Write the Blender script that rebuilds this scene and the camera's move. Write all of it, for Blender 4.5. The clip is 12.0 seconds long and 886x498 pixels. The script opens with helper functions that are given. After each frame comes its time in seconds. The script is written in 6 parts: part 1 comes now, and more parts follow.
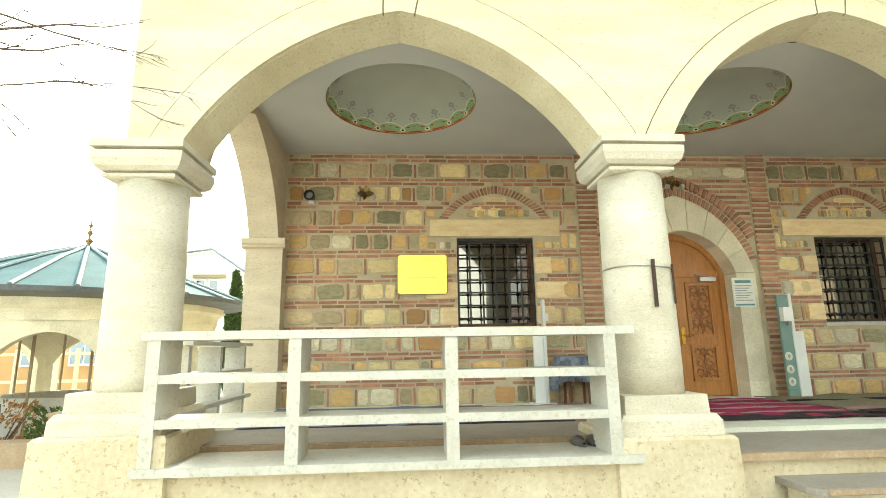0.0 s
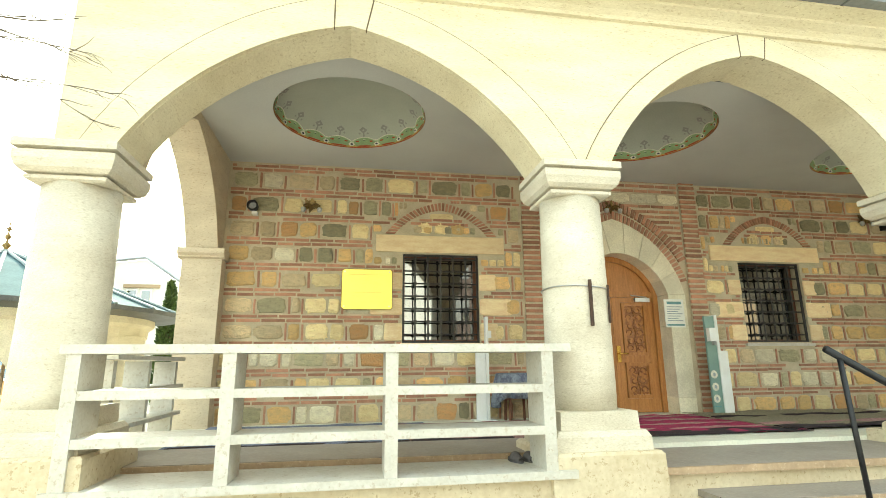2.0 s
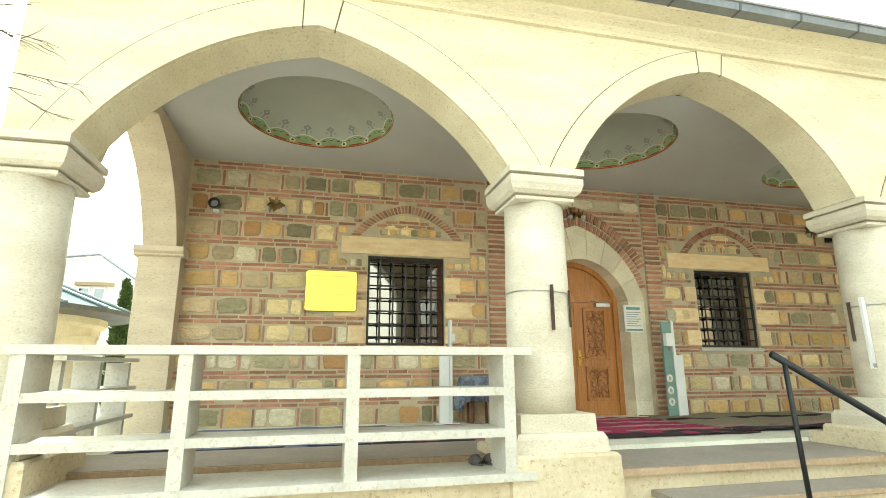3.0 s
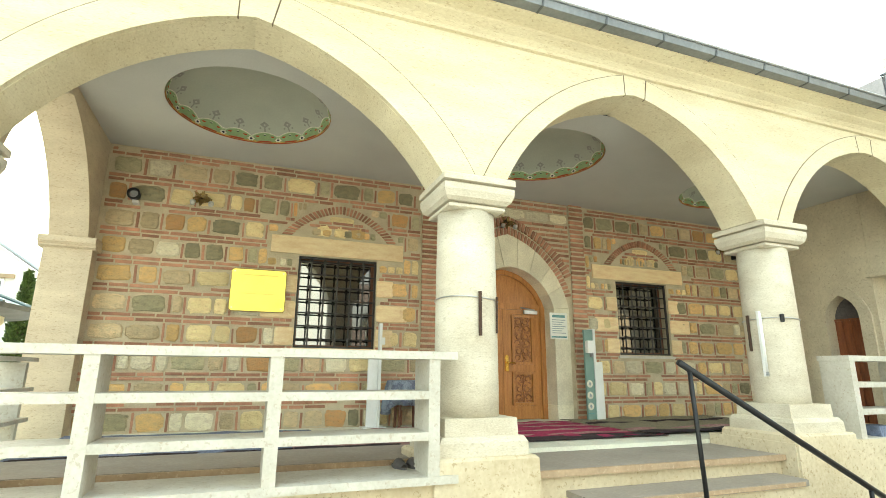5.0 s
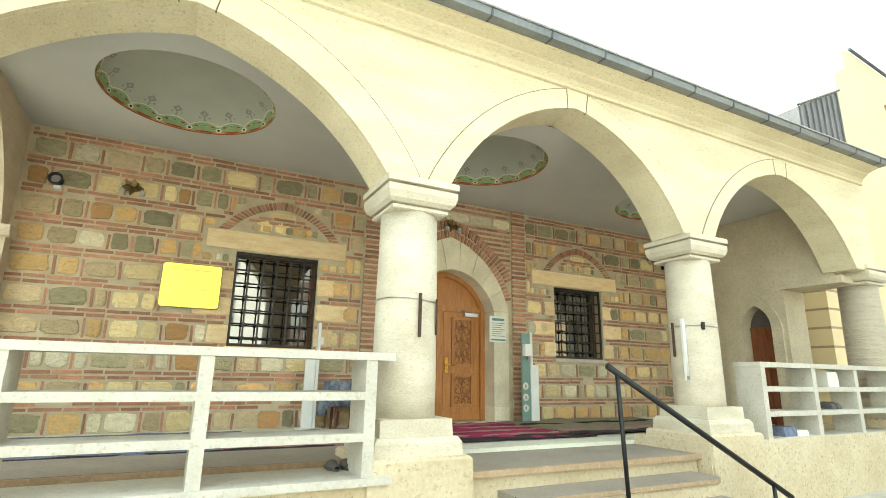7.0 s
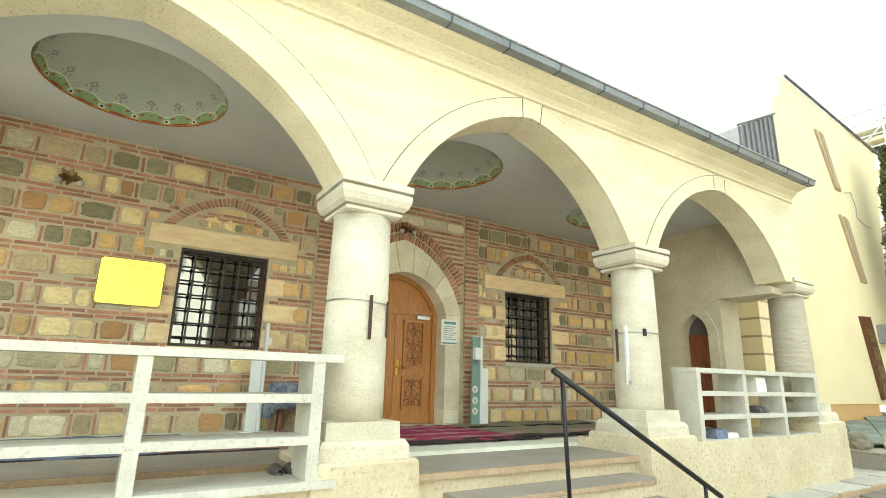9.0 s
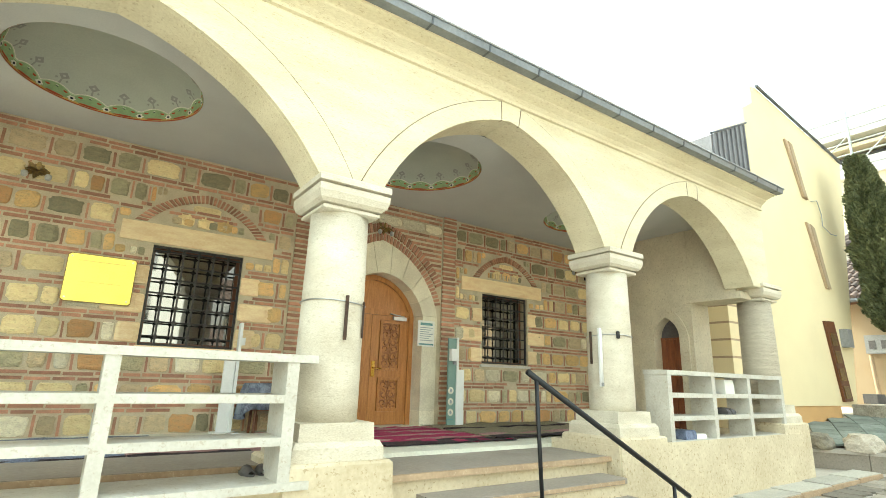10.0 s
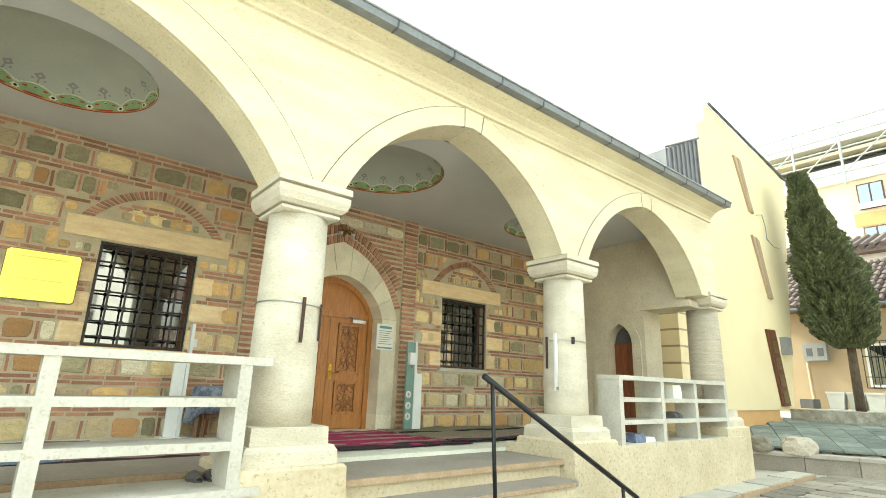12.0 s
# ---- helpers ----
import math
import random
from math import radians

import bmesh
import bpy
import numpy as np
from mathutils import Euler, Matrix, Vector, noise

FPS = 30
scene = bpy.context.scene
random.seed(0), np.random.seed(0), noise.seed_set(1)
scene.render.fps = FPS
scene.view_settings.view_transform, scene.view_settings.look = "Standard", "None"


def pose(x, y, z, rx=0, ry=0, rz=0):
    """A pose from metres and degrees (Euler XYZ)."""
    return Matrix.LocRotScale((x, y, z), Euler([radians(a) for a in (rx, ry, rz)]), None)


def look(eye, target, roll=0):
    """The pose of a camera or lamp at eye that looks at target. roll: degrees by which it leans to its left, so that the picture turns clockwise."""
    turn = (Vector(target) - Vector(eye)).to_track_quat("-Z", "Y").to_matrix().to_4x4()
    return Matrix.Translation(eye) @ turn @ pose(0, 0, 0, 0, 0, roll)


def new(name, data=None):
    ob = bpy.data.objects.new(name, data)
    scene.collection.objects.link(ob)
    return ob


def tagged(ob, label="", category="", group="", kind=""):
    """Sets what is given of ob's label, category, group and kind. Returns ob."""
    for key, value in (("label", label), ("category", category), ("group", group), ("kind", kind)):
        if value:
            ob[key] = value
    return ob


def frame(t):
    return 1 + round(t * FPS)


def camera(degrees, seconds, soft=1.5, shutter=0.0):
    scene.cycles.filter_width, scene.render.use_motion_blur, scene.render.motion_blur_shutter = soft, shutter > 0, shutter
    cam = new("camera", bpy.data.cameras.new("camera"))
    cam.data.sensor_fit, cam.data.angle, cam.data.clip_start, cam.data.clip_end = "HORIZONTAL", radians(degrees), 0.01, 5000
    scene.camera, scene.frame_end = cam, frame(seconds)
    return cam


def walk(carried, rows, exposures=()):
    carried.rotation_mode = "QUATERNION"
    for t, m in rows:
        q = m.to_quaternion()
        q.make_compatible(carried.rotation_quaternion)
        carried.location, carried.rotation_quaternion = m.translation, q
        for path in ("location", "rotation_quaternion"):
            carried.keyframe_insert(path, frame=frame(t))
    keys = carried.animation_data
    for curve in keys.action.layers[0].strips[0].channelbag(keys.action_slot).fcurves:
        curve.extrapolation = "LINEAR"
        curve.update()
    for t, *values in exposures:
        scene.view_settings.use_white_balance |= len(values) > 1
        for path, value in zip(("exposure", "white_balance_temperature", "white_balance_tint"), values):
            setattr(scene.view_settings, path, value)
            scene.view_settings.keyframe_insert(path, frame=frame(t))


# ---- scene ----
cam = camera(81.48, 12.0, soft=0.65)
EYE = 1.55
# seconds, x, y, yaw, pitch, roll: a camera that pans on a short arm
ROWS = [
    (0.0, 0.000, 0.000, -3.51, 11.00, 0.93),
    (0.5, 0.005, -0.004, -4.57, 11.39, 0.90),
    (1.0, 0.012, -0.011, -6.21, 11.91, 0.77),
    (1.5, 0.019, -0.017, -7.68, 12.39, 0.65),
    (2.0, 0.027, -0.025, -9.50, 12.67, 0.51),
    (2.5, 0.034, -0.033, -11.35, 12.81, 0.38),
    (3.0, 0.042, -0.043, -13.32, 12.95, 0.22),
    (5.0, 0.069, -0.079, -20.75, 13.39, -0.40),
    (5.5, 0.074, -0.088, -22.42, 13.42, -0.51),
    (6.0, 0.079, -0.097, -24.09, 13.50, -0.69),
    (6.5, 0.084, -0.105, -25.61, 13.55, -0.88),
    (7.0, 0.088, -0.113, -27.12, 13.61, -1.01),
    (9.0, 0.100, -0.142, -32.33, 14.03, -1.47),
    (9.5, 0.103, -0.149, -33.52, 14.12, -1.58),
    (10.0, 0.105, -0.157, -34.85, 14.22, -1.69),
    (10.5, 0.108, -0.165, -36.16, 14.35, -1.74),
    (11.0, 0.110, -0.172, -37.35, 14.53, -1.83),
    (11.5, 0.111, -0.177, -38.35, 14.68, -1.88),
    (12.0, 0.113, -0.183, -39.25, 14.77, -1.95),
]
walk(cam, [(t, pose(x, y, EYE, 90 + pitch, roll, yaw)) for t, x, y, yaw, pitch, roll in ROWS], exposures=[(0.0, 1.01, 6450, -8), (3.0, 1.04, 6420, -8), (12.0, 1.04, 6280, -8)])

# ---- light ----
world = bpy.data.worlds.new("sky")
scene.world = world
world.use_nodes = True
wn = world.node_tree.nodes
sky = wn.new("ShaderNodeTexSky")
sky.sky_type, sky.sun_disc = "NISHITA", False
sky.sun_elevation, sky.sun_rotation = radians(34), radians(347)
sky.air_density, sky.dust_density, sky.ozone_density = 1.0, 4.0, 0.6
haze = wn.new("ShaderNodeMix")
haze.data_type = "RGBA"
haze.inputs[0].default_value = 0.55
haze.inputs[7].default_value = (7.5, 7.5, 7.3, 1)     # bright thin cloud
world.node_tree.links.new(sky.outputs[0], haze.inputs[6])
world.node_tree.links.new(haze.outputs[2], wn["Background"].inputs[0])
wn["Background"].inputs[1].default_value = 0.26
sun = new("sun", bpy.data.lights.new("sun", "SUN"))
sun.data.energy, sun.data.angle, sun.data.color = 3.2, radians(3), (1.0, 0.96, 0.86)
sun.matrix_world = look((0, 0, 20), (0.20, -0.90, 20 - 0.62))


# ---- materials ----
def mat(name, col, col2=None, rough=0.8, metal=0.0, scale=6.0, fine=60.0, bump=0.15, contrast=0.35, piece=0.0, stretch=(1, 1, 1), spots=0.0, spot_col=(0.1, 0.08, 0.05), hue=0.0, dist=0.01):
    """Noise between two colours at two scales, with fine bump; piece varies the value piece by piece."""
    m = bpy.data.materials.new(name)
    m.use_nodes = True
    n, l = m.node_tree.nodes, m.node_tree.links
    b = n["Principled BSDF"]
    b.inputs["Roughness"].default_value, b.inputs["Metallic"].default_value = rough, metal
    tc = n.new("ShaderNodeTexCoord")
    mp = n.new("ShaderNodeMapping")
    mp.inputs["Scale"].default_value = stretch
    geo = n.new("ShaderNodeNewGeometry")
    l.new(geo.outputs["Position"], mp.inputs["Vector"])
    big, small = n.new("ShaderNodeTexNoise"), n.new("ShaderNodeTexNoise")
    for t, sc, det in ((big, scale, 5.0), (small, fine, 4.0)):
        t.inputs["Scale"].default_value, t.inputs["Detail"].default_value = sc, det
        l.new(mp.outputs[0], t.inputs["Vector"])
    add = n.new("ShaderNodeMath")
    add.operation = "MULTIPLY_ADD"
    l.new(small.outputs[0], add.inputs[0])
    add.inputs[1].default_value = 0.8
    l.new(big.outputs[0], add.inputs[2])
    ramp = n.new("ShaderNodeMapRange")
    ramp.inputs["From Min"].default_value, ramp.inputs["From Max"].default_value = 0.9 - 0.55 * contrast, 0.9 + 0.55 * contrast
    l.new(add.outputs[0], ramp.inputs[0])
    mix = n.new("ShaderNodeMix")
    mix.data_type = "RGBA"
    col2 = col2 or tuple(c * 0.72 for c in col)
    mix.inputs[6].default_value, mix.inputs[7].default_value = (*col2, 1), (*col, 1)
    l.new(ramp.outputs[0], mix.inputs[0])
    out = mix.outputs[2]
    if spots:
        vo = n.new("ShaderNodeTexNoise")
        vo.inputs["Scale"].default_value, vo.inputs["Detail"].default_value, vo.inputs["Roughness"].default_value = 26.0, 3.0, 0.7
        l.new(mp.outputs[0], vo.inputs["Vector"])
        sr = n.new("ShaderNodeMapRange")
        sr.inputs["From Min"].default_value, sr.inputs["From Max"].default_value = 0.585, 0.65
        sr.inputs["To Max"].default_value = spots
        l.new(vo.outputs[0], sr.inputs[0])
        sm = n.new("ShaderNodeMix")
        sm.data_type = "RGBA"
        sm.inputs[7].default_value = (*spot_col, 1)
        l.new(sr.outputs[0], sm.inputs[0])
        l.new(out, sm.inputs[6])
        out = sm.outputs[2]
    if piece or hue:
        info = n.new("ShaderNodeObjectInfo")
        isl = n.new("ShaderNodeMath")
        isl.operation = "ADD"
        l.new(info.outputs["Random"], isl.inputs[0])
        l.new(geo.outputs["Random Per Island"], isl.inputs[1])
        fr = n.new("ShaderNodeMath")
        fr.operation = "FRACT"
        l.new(isl.outputs[0], fr.inputs[0])
        hs = n.new("ShaderNodeHueSaturation")
        vr = n.new("ShaderNodeMapRange")
        vr.inputs["To Min"].default_value, vr.inputs["To Max"].default_value = 1 - piece, 1 + piece
        l.new(fr.outputs[0], vr.inputs[0])
        l.new(vr.outputs[0], hs.inputs["Value"])
        l.new(out, hs.inputs["Color"])
        out = hs.outputs[0]
    l.new(out, b.inputs["Base Color"])
    if bump:
        bp = n.new("ShaderNodeBump")
        bp.inputs["Strength"].default_value, bp.inputs["Distance"].default_value = bump, dist
        l.new(add.outputs[0], bp.inputs["Height"])
        l.new(bp.outputs[0], b.inputs["Normal"])
    return m


def glass(name, col=(0.75, 0.8, 0.8), rough=0.03, dark=(0.02, 0.022, 0.022)):
    """A dark reflecting pane, as glass before an unlit room."""
    m = bpy.data.materials.new(name)
    m.use_nodes = True
    b = m.node_tree.nodes["Principled BSDF"]
    b.inputs["Base Color"].default_value = (*dark, 1)
    b.inputs["Roughness"].default_value = rough
    b.inputs["IOR"].default_value = 3.0
    return m


LIMESTONE = mat("limestone", (0.80, 0.73, 0.53), (0.62, 0.54, 0.36), 0.75, scale=1.6, fine=38, contrast=0.55, bump=0.4, stretch=(0.7, 1, 3.5), spots=0.6, spot_col=(0.46, 0.36, 0.21))
COLUMN_STONE = mat("column stone", (0.74, 0.69, 0.57), (0.5, 0.44, 0.33), 0.7, scale=2.6, fine=55, contrast=0.6, bump=0.3, stretch=(1, 1, 2.2), spots=0.4, spot_col=(0.36, 0.29, 0.19))
WORN_STONE = mat("wind-worn column stone", (0.70, 0.63, 0.50), (0.50, 0.43, 0.32), 0.85, scale=2.2, fine=14, contrast=0.7, bump=1.2, dist=0.03, stretch=(1, 1, 9), spots=0.4, spot_col=(0.3, 0.24, 0.16))
SOFFIT_STONE = mat("carved limestone", (0.66, 0.585, 0.435), (0.48, 0.415, 0.30), 0.8, scale=2.4, fine=30, contrast=0.6, bump=0.4, spots=0.55, spot_col=(0.36, 0.3, 0.22))
PLINTH_STONE = mat("travertine", (0.74, 0.66, 0.49), (0.50, 0.41, 0.26), 0.7, scale=1.8, fine=24, contrast=0.75, bump=0.6, spots=0.75, spot_col=(0.40, 0.30, 0.17))
WHITE_MARBLE = mat("worn white marble", (0.67, 0.65, 0.59), (0.47, 0.44, 0.37), 0.5, scale=4, fine=36, contrast=0.75, bump=0.25, spots=0.5, spot_col=(0.38, 0.30, 0.20))
KERB_STONE = mat("grey white kerb stone", (0.52, 0.50, 0.44), (0.36, 0.34, 0.29), 0.7, scale=3, fine=30, contrast=0.6, bump=0.4, spots=0.5, spot_col=(0.26, 0.24, 0.2), piece=0.12)
FACING = mat("brown grey facing slab", (0.40, 0.35, 0.29), (0.25, 0.22, 0.18), 0.85, scale=3, fine=30, contrast=0.7, bump=0.4, spots=0.4, spot_col=(0.16, 0.12, 0.09), piece=0.2)
COPING = mat("pale worn coping", (0.50, 0.46, 0.40), (0.36, 0.32, 0.27), 0.8, scale=3, fine=35, contrast=0.6, bump=0.4, piece=0.1)
GREY_STONE = mat("grey stone tread", (0.36, 0.32, 0.275), (0.24, 0.21, 0.175), 0.6, scale=2.4, fine=32, contrast=0.7, bump=0.3, spots=0.4, spot_col=(0.44, 0.36, 0.26))
BROWN_STONE = mat("brown stone edge", (0.50, 0.37, 0.24), (0.34, 0.24, 0.15), 0.65, scale=4, fine=32, contrast=0.7, bump=0.4, spots=0.5, spot_col=(0.62, 0.50, 0.36))
FLOOR_STONE = mat("pale floor slab", (0.786, 0.786, 0.66), (0.646, 0.632, 0.534), 0.5, scale=2, fine=40, bump=0.1)
PLASTER = mat("pale grey plaster", (0.566, 0.562, 0.534), (0.504, 0.498, 0.479), 0.9, scale=1.2, fine=90, bump=0.08)
DOME_PAINT = mat("sage dome plaster", (0.44, 0.452, 0.385), (0.388, 0.397, 0.338), 0.9, scale=2, fine=60, bump=0.08)
MORTAR = mat("lime mortar", (0.62, 0.53, 0.37), (0.46, 0.39, 0.265), 0.95, scale=5, fine=70, bump=0.6)
BRICK = mat("thin red brick", (0.50, 0.25, 0.16), (0.33, 0.175, 0.11), 0.9, scale=8, fine=70, bump=0.5, piece=0.3)
ROOF_LEAD = mat("dark roof sheet", (0.15, 0.16, 0.175), (0.09, 0.1, 0.11), 0.45, 0.4, scale=3, fine=30, bump=0.05)
ZINC = mat("weathered zinc sheet", (0.27, 0.285, 0.30), (0.18, 0.19, 0.205), 0.45, 0.4, scale=3, fine=30, contrast=0.6, bump=0.05)
BLACK_METAL = mat("black painted steel", (0.018, 0.018, 0.02), (0.012, 0.012, 0.014), 0.4, 0.3, scale=9, fine=80, bump=0.05)
GROUND = mat("paved ground", (0.50, 0.46, 0.40), (0.40, 0.36, 0.31), 0.85, scale=1.0, fine=20, bump=0.3)
YELLOW_WALL = mat("cream render", (0.80, 0.68, 0.42), (0.74, 0.62, 0.38), 0.9, scale=0.8, fine=60, bump=0.15)
ORANGE_WALL = mat("ochre render", (0.62, 0.38, 0.16), (0.55, 0.33, 0.14), 0.9, scale=1.5, fine=60, bump=0.15)
WINDOW_GLASS = glass("window glass")
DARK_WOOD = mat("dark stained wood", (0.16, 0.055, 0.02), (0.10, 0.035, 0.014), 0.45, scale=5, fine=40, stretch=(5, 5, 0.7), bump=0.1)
SIDE_WOOD = mat("red brown varnished wood", (0.27, 0.085, 0.03), (0.17, 0.05, 0.02), 0.4, scale=5, fine=40, stretch=(5, 5, 0.7), bump=0.1)
TAN_STONE = mat("tan sandstone", (0.672, 0.584, 0.431), (0.504, 0.416, 0.296), 0.85, scale=2.4, fine=45, contrast=0.6, bump=0.4, stretch=(1, 1, 3), spots=0.5, spot_col=(0.3, 0.2, 0.12))
SANDSTONE = mat("pale sandstone", (0.9, 0.744, 0.457), (0.777, 0.57, 0.326), 0.9, scale=4, fine=30, bump=0.4, stretch=(1, 1, 4), piece=0.12)
DRESSED = mat("dressed grey limestone", (0.847, 0.786, 0.605), (0.653, 0.593, 0.447), 0.85, scale=2.5, fine=50, bump=0.3, piece=0.08)
def rubble(name, col, col2, piece, contrast=0.75):
    return mat(name, col, col2, 0.9, scale=11, fine=48, bump=1.2, piece=piece, dist=0.02, stretch=(1, 1, 1.8), contrast=contrast, spots=0.3, spot_col=tuple(c * 0.45 for c in col2))


STONES = [
    rubble("ochre rubble", (0.95, 0.62, 0.24), (0.54, 0.40, 0.22), 0.25, 0.9),
    rubble("pale yellow rubble", (0.95, 0.83, 0.46), (0.70, 0.52, 0.27), 0.15, 0.9),
    rubble("grey green rubble", (0.50, 0.44, 0.26), (0.27, 0.25, 0.165), 0.35),
    rubble("rusty rubble", (0.72, 0.36, 0.13), (0.48, 0.34, 0.18), 0.25, 0.9),
    rubble("pale grey rubble", (0.90, 0.84, 0.62), (0.58, 0.50, 0.36), 0.2),
    rubble("grey brown rubble", (0.80, 0.62, 0.37), (0.44, 0.37, 0.24), 0.28, 0.9),
]
BLACK_IRON = mat("black wrought iron", (0.055, 0.05, 0.046), (0.035, 0.03, 0.028), 0.5, 0.4, scale=12, fine=80, bump=0.15)
DARK_OAK = mat("carved oak", (0.375, 0.163, 0.062), (0.25, 0.1, 0.037), 0.45, scale=8, fine=50, bump=0.1)
GUTTER_EDGE = mat("galvanised lip", (0.42, 0.44, 0.46), (0.34, 0.36, 0.38), 0.35, 0.7, scale=6, fine=40, bump=0.05)
PAINT_GREEN = mat("faded green paint", (0.30, 0.40, 0.21), (0.23, 0.32, 0.16), 0.85, scale=12, fine=60, bump=0.05)
PAINT_PALE = mat("pale green paint", (0.46, 0.54, 0.36), (0.38, 0.46, 0.30), 0.85, scale=12, fine=60, bump=0.05)
PAINT_RED = mat("brick red paint", (0.42, 0.07, 0.03), (0.32, 0.05, 0.02), 0.85, scale=12, fine=60, bump=0.05)
PAINT_WHITE = mat("cream paint", (0.75, 0.72, 0.6), None, 0.85, scale=12, fine=60, bump=0.05)
PAINT_BLACK = mat("blue black paint", (0.02, 0.025, 0.04), None, 0.8, scale=12, fine=60, bump=0.0)
PAINT_OCHRE = mat("ochre paint", (0.55, 0.34, 0.10), None, 0.85, scale=12, fine=60, bump=0.05)
PAINT_GREY = mat("grey stencil paint", (0.30, 0.29, 0.27), (0.27, 0.26, 0.24), 0.85, scale=12, fine=60, bump=0.0)
RUG_MAGENTA = mat("magenta wool", (0.42, 0.02, 0.10), (0.22, 0.01, 0.06), 0.95, scale=14, fine=120, bump=0.5)
RUG_BLACK = mat("black wool", (0.03, 0.018, 0.02), (0.02, 0.012, 0.015), 0.95, scale=14, fine=120, bump=0.5)
RUG_OLIVE = mat("olive grey wool", (0.32, 0.28, 0.18), (0.15, 0.13, 0.085), 0.95, scale=30, fine=120, bump=0.5, stretch=(1, 4, 1))
RUG_BLUE = mat("blue grey wool", (0.22, 0.26, 0.38), (0.10, 0.12, 0.18), 0.95, scale=16, fine=120, bump=0.5, stretch=(4, 1, 1))
RUG_PINK = mat("faded pink weave", (0.40, 0.24, 0.22), (0.24, 0.12, 0.12), 0.95, scale=20, fine=120, bump=0.5, stretch=(3, 1, 1))
RUBBER = mat("grey rubber", (0.12, 0.11, 0.11), (0.08, 0.075, 0.075), 0.7, scale=20, fine=90, bump=0.1)
GREEN_LEAF = mat("thuja foliage", (0.17, 0.18, 0.08), (0.08, 0.095, 0.042), 0.7, scale=3, fine=30, bump=0.2, piece=0.45)
DARK_LEAF = mat("conifer foliage", (0.10, 0.15, 0.03), (0.05, 0.08, 0.02), 0.7, scale=3, fine=30, bump=0.2, piece=0.4)
BARK = mat("grey brown bark", (0.14, 0.10, 0.07), (0.08, 0.06, 0.04), 0.95, scale=6, fine=40, bump=0.6, stretch=(3, 3, 1))
COPPER_ROOF = mat("teal weathered sheet", (0.075, 0.15, 0.165), (0.05, 0.105, 0.12), 0.85, 0.0, scale=2, fine=30, bump=0.05)
# paler than the roof sheet: the seams' glancing highlights are put into this colour
SEAM_GLINT = mat("roof seam with painted glint", (0.24, 0.29, 0.30), (0.15, 0.19, 0.20), 0.45, 0.3, scale=3, fine=30, bump=0.05)
WHITE_WALL = mat("white render", (0.78, 0.76, 0.70), (0.72, 0.70, 0.64), 0.9, scale=1, fine=40, bump=0.1)
TERRACOTTA = mat("weathered roof tile", (0.16, 0.11, 0.09), (0.09, 0.07, 0.06), 0.85, scale=4, fine=30, bump=0.3, piece=0.3)
PEACH_WALL = mat("peach render", (0.404, 0.306, 0.196), (0.355, 0.264, 0.165), 0.9, scale=1, fine=40, bump=0.15)
ROUGH_STONE = mat("rough grey boulder", (0.40, 0.37, 0.31), (0.22, 0.20, 0.16), 0.9, scale=5, fine=30, bump=0.8, dist=0.03)
PALE_ROCK = mat("pale boulder", (0.62, 0.56, 0.46), (0.36, 0.31, 0.24), 0.9, scale=5, fine=30, bump=0.8, dist=0.03, contrast=0.7)
DARK_ROCK = mat("dark mottled boulder", (0.34, 0.30, 0.22), (0.13, 0.12, 0.10), 0.9, scale=4, fine=30, bump=0.8, dist=0.03, contrast=0.8)
PAVER = mat("grey green paver", (0.205, 0.23, 0.205), (0.13, 0.15, 0.13), 0.85, scale=3, fine=30, bump=0.3, piece=0.25)
FLAG = mat("uneven flagstone", (0.36, 0.32, 0.26), (0.17, 0.15, 0.12), 0.85, scale=4, fine=30, bump=0.9, piece=0.4, contrast=0.8, dist=0.03)
LIGHT_STEEL = mat("galvanised scaffold", (0.5, 0.52, 0.5), (0.4, 0.42, 0.4), 0.5, 0.5, scale=5, fine=40, bump=0.0)
SHEET_GREY = mat("ribbed grey cladding", (0.24, 0.23, 0.24), (0.18, 0.175, 0.18), 0.5, 0.4, scale=2, fine=30, bump=0.05)
BLUE_GLASS = glass("sky blue glass", dark=(0.10, 0.18, 0.26))
RUST = mat("rusty iron", (0.10, 0.06, 0.04), (0.06, 0.035, 0.025), 0.8, 0.3, scale=12, fine=80, bump=0.3)
FROSTED = mat("frosted glass", (0.55, 0.54, 0.5), None, 0.3, scale=12, fine=80, bump=0.0)
LIGHT_GREY = mat("light grey paint", (0.55, 0.55, 0.52), (0.47, 0.47, 0.44), 0.6, scale=4, fine=40, bump=0.05)
DRY_LEAF = mat("dry leaves", (0.42, 0.24, 0.10), (0.28, 0.14, 0.06), 0.8, scale=5, fine=40, bump=0.1, piece=0.4)
CREAM_FAR = mat("pale cream render", (0.74, 0.64, 0.46), (0.68, 0.58, 0.41), 0.9, scale=0.6, fine=30, bump=0.1)
PLAID = mat("plaid cloth", (0.24, 0.27, 0.32), (0.10, 0.11, 0.16), 0.95, scale=9, fine=60, bump=0.2, contrast=0.2)
DARK_JOINT = mat("dark pointing", (0.20, 0.15, 0.09), (0.14, 0.10, 0.06), 0.95, scale=8, fine=60, bump=0.2)
GLAZED_GREY = mat("grey plastic", (0.3, 0.3, 0.3), None, 0.4, scale=20, fine=90, bump=0.02)
WHITE_PLASTIC = mat("white plastic", (0.82, 0.82, 0.8), (0.76, 0.76, 0.73), 0.4, scale=5, fine=60, bump=0.02)
TEAL_PANEL = mat("teal printed panel", (0.21, 0.32, 0.28), (0.17, 0.27, 0.24), 0.35, scale=3, fine=60, bump=0.02)
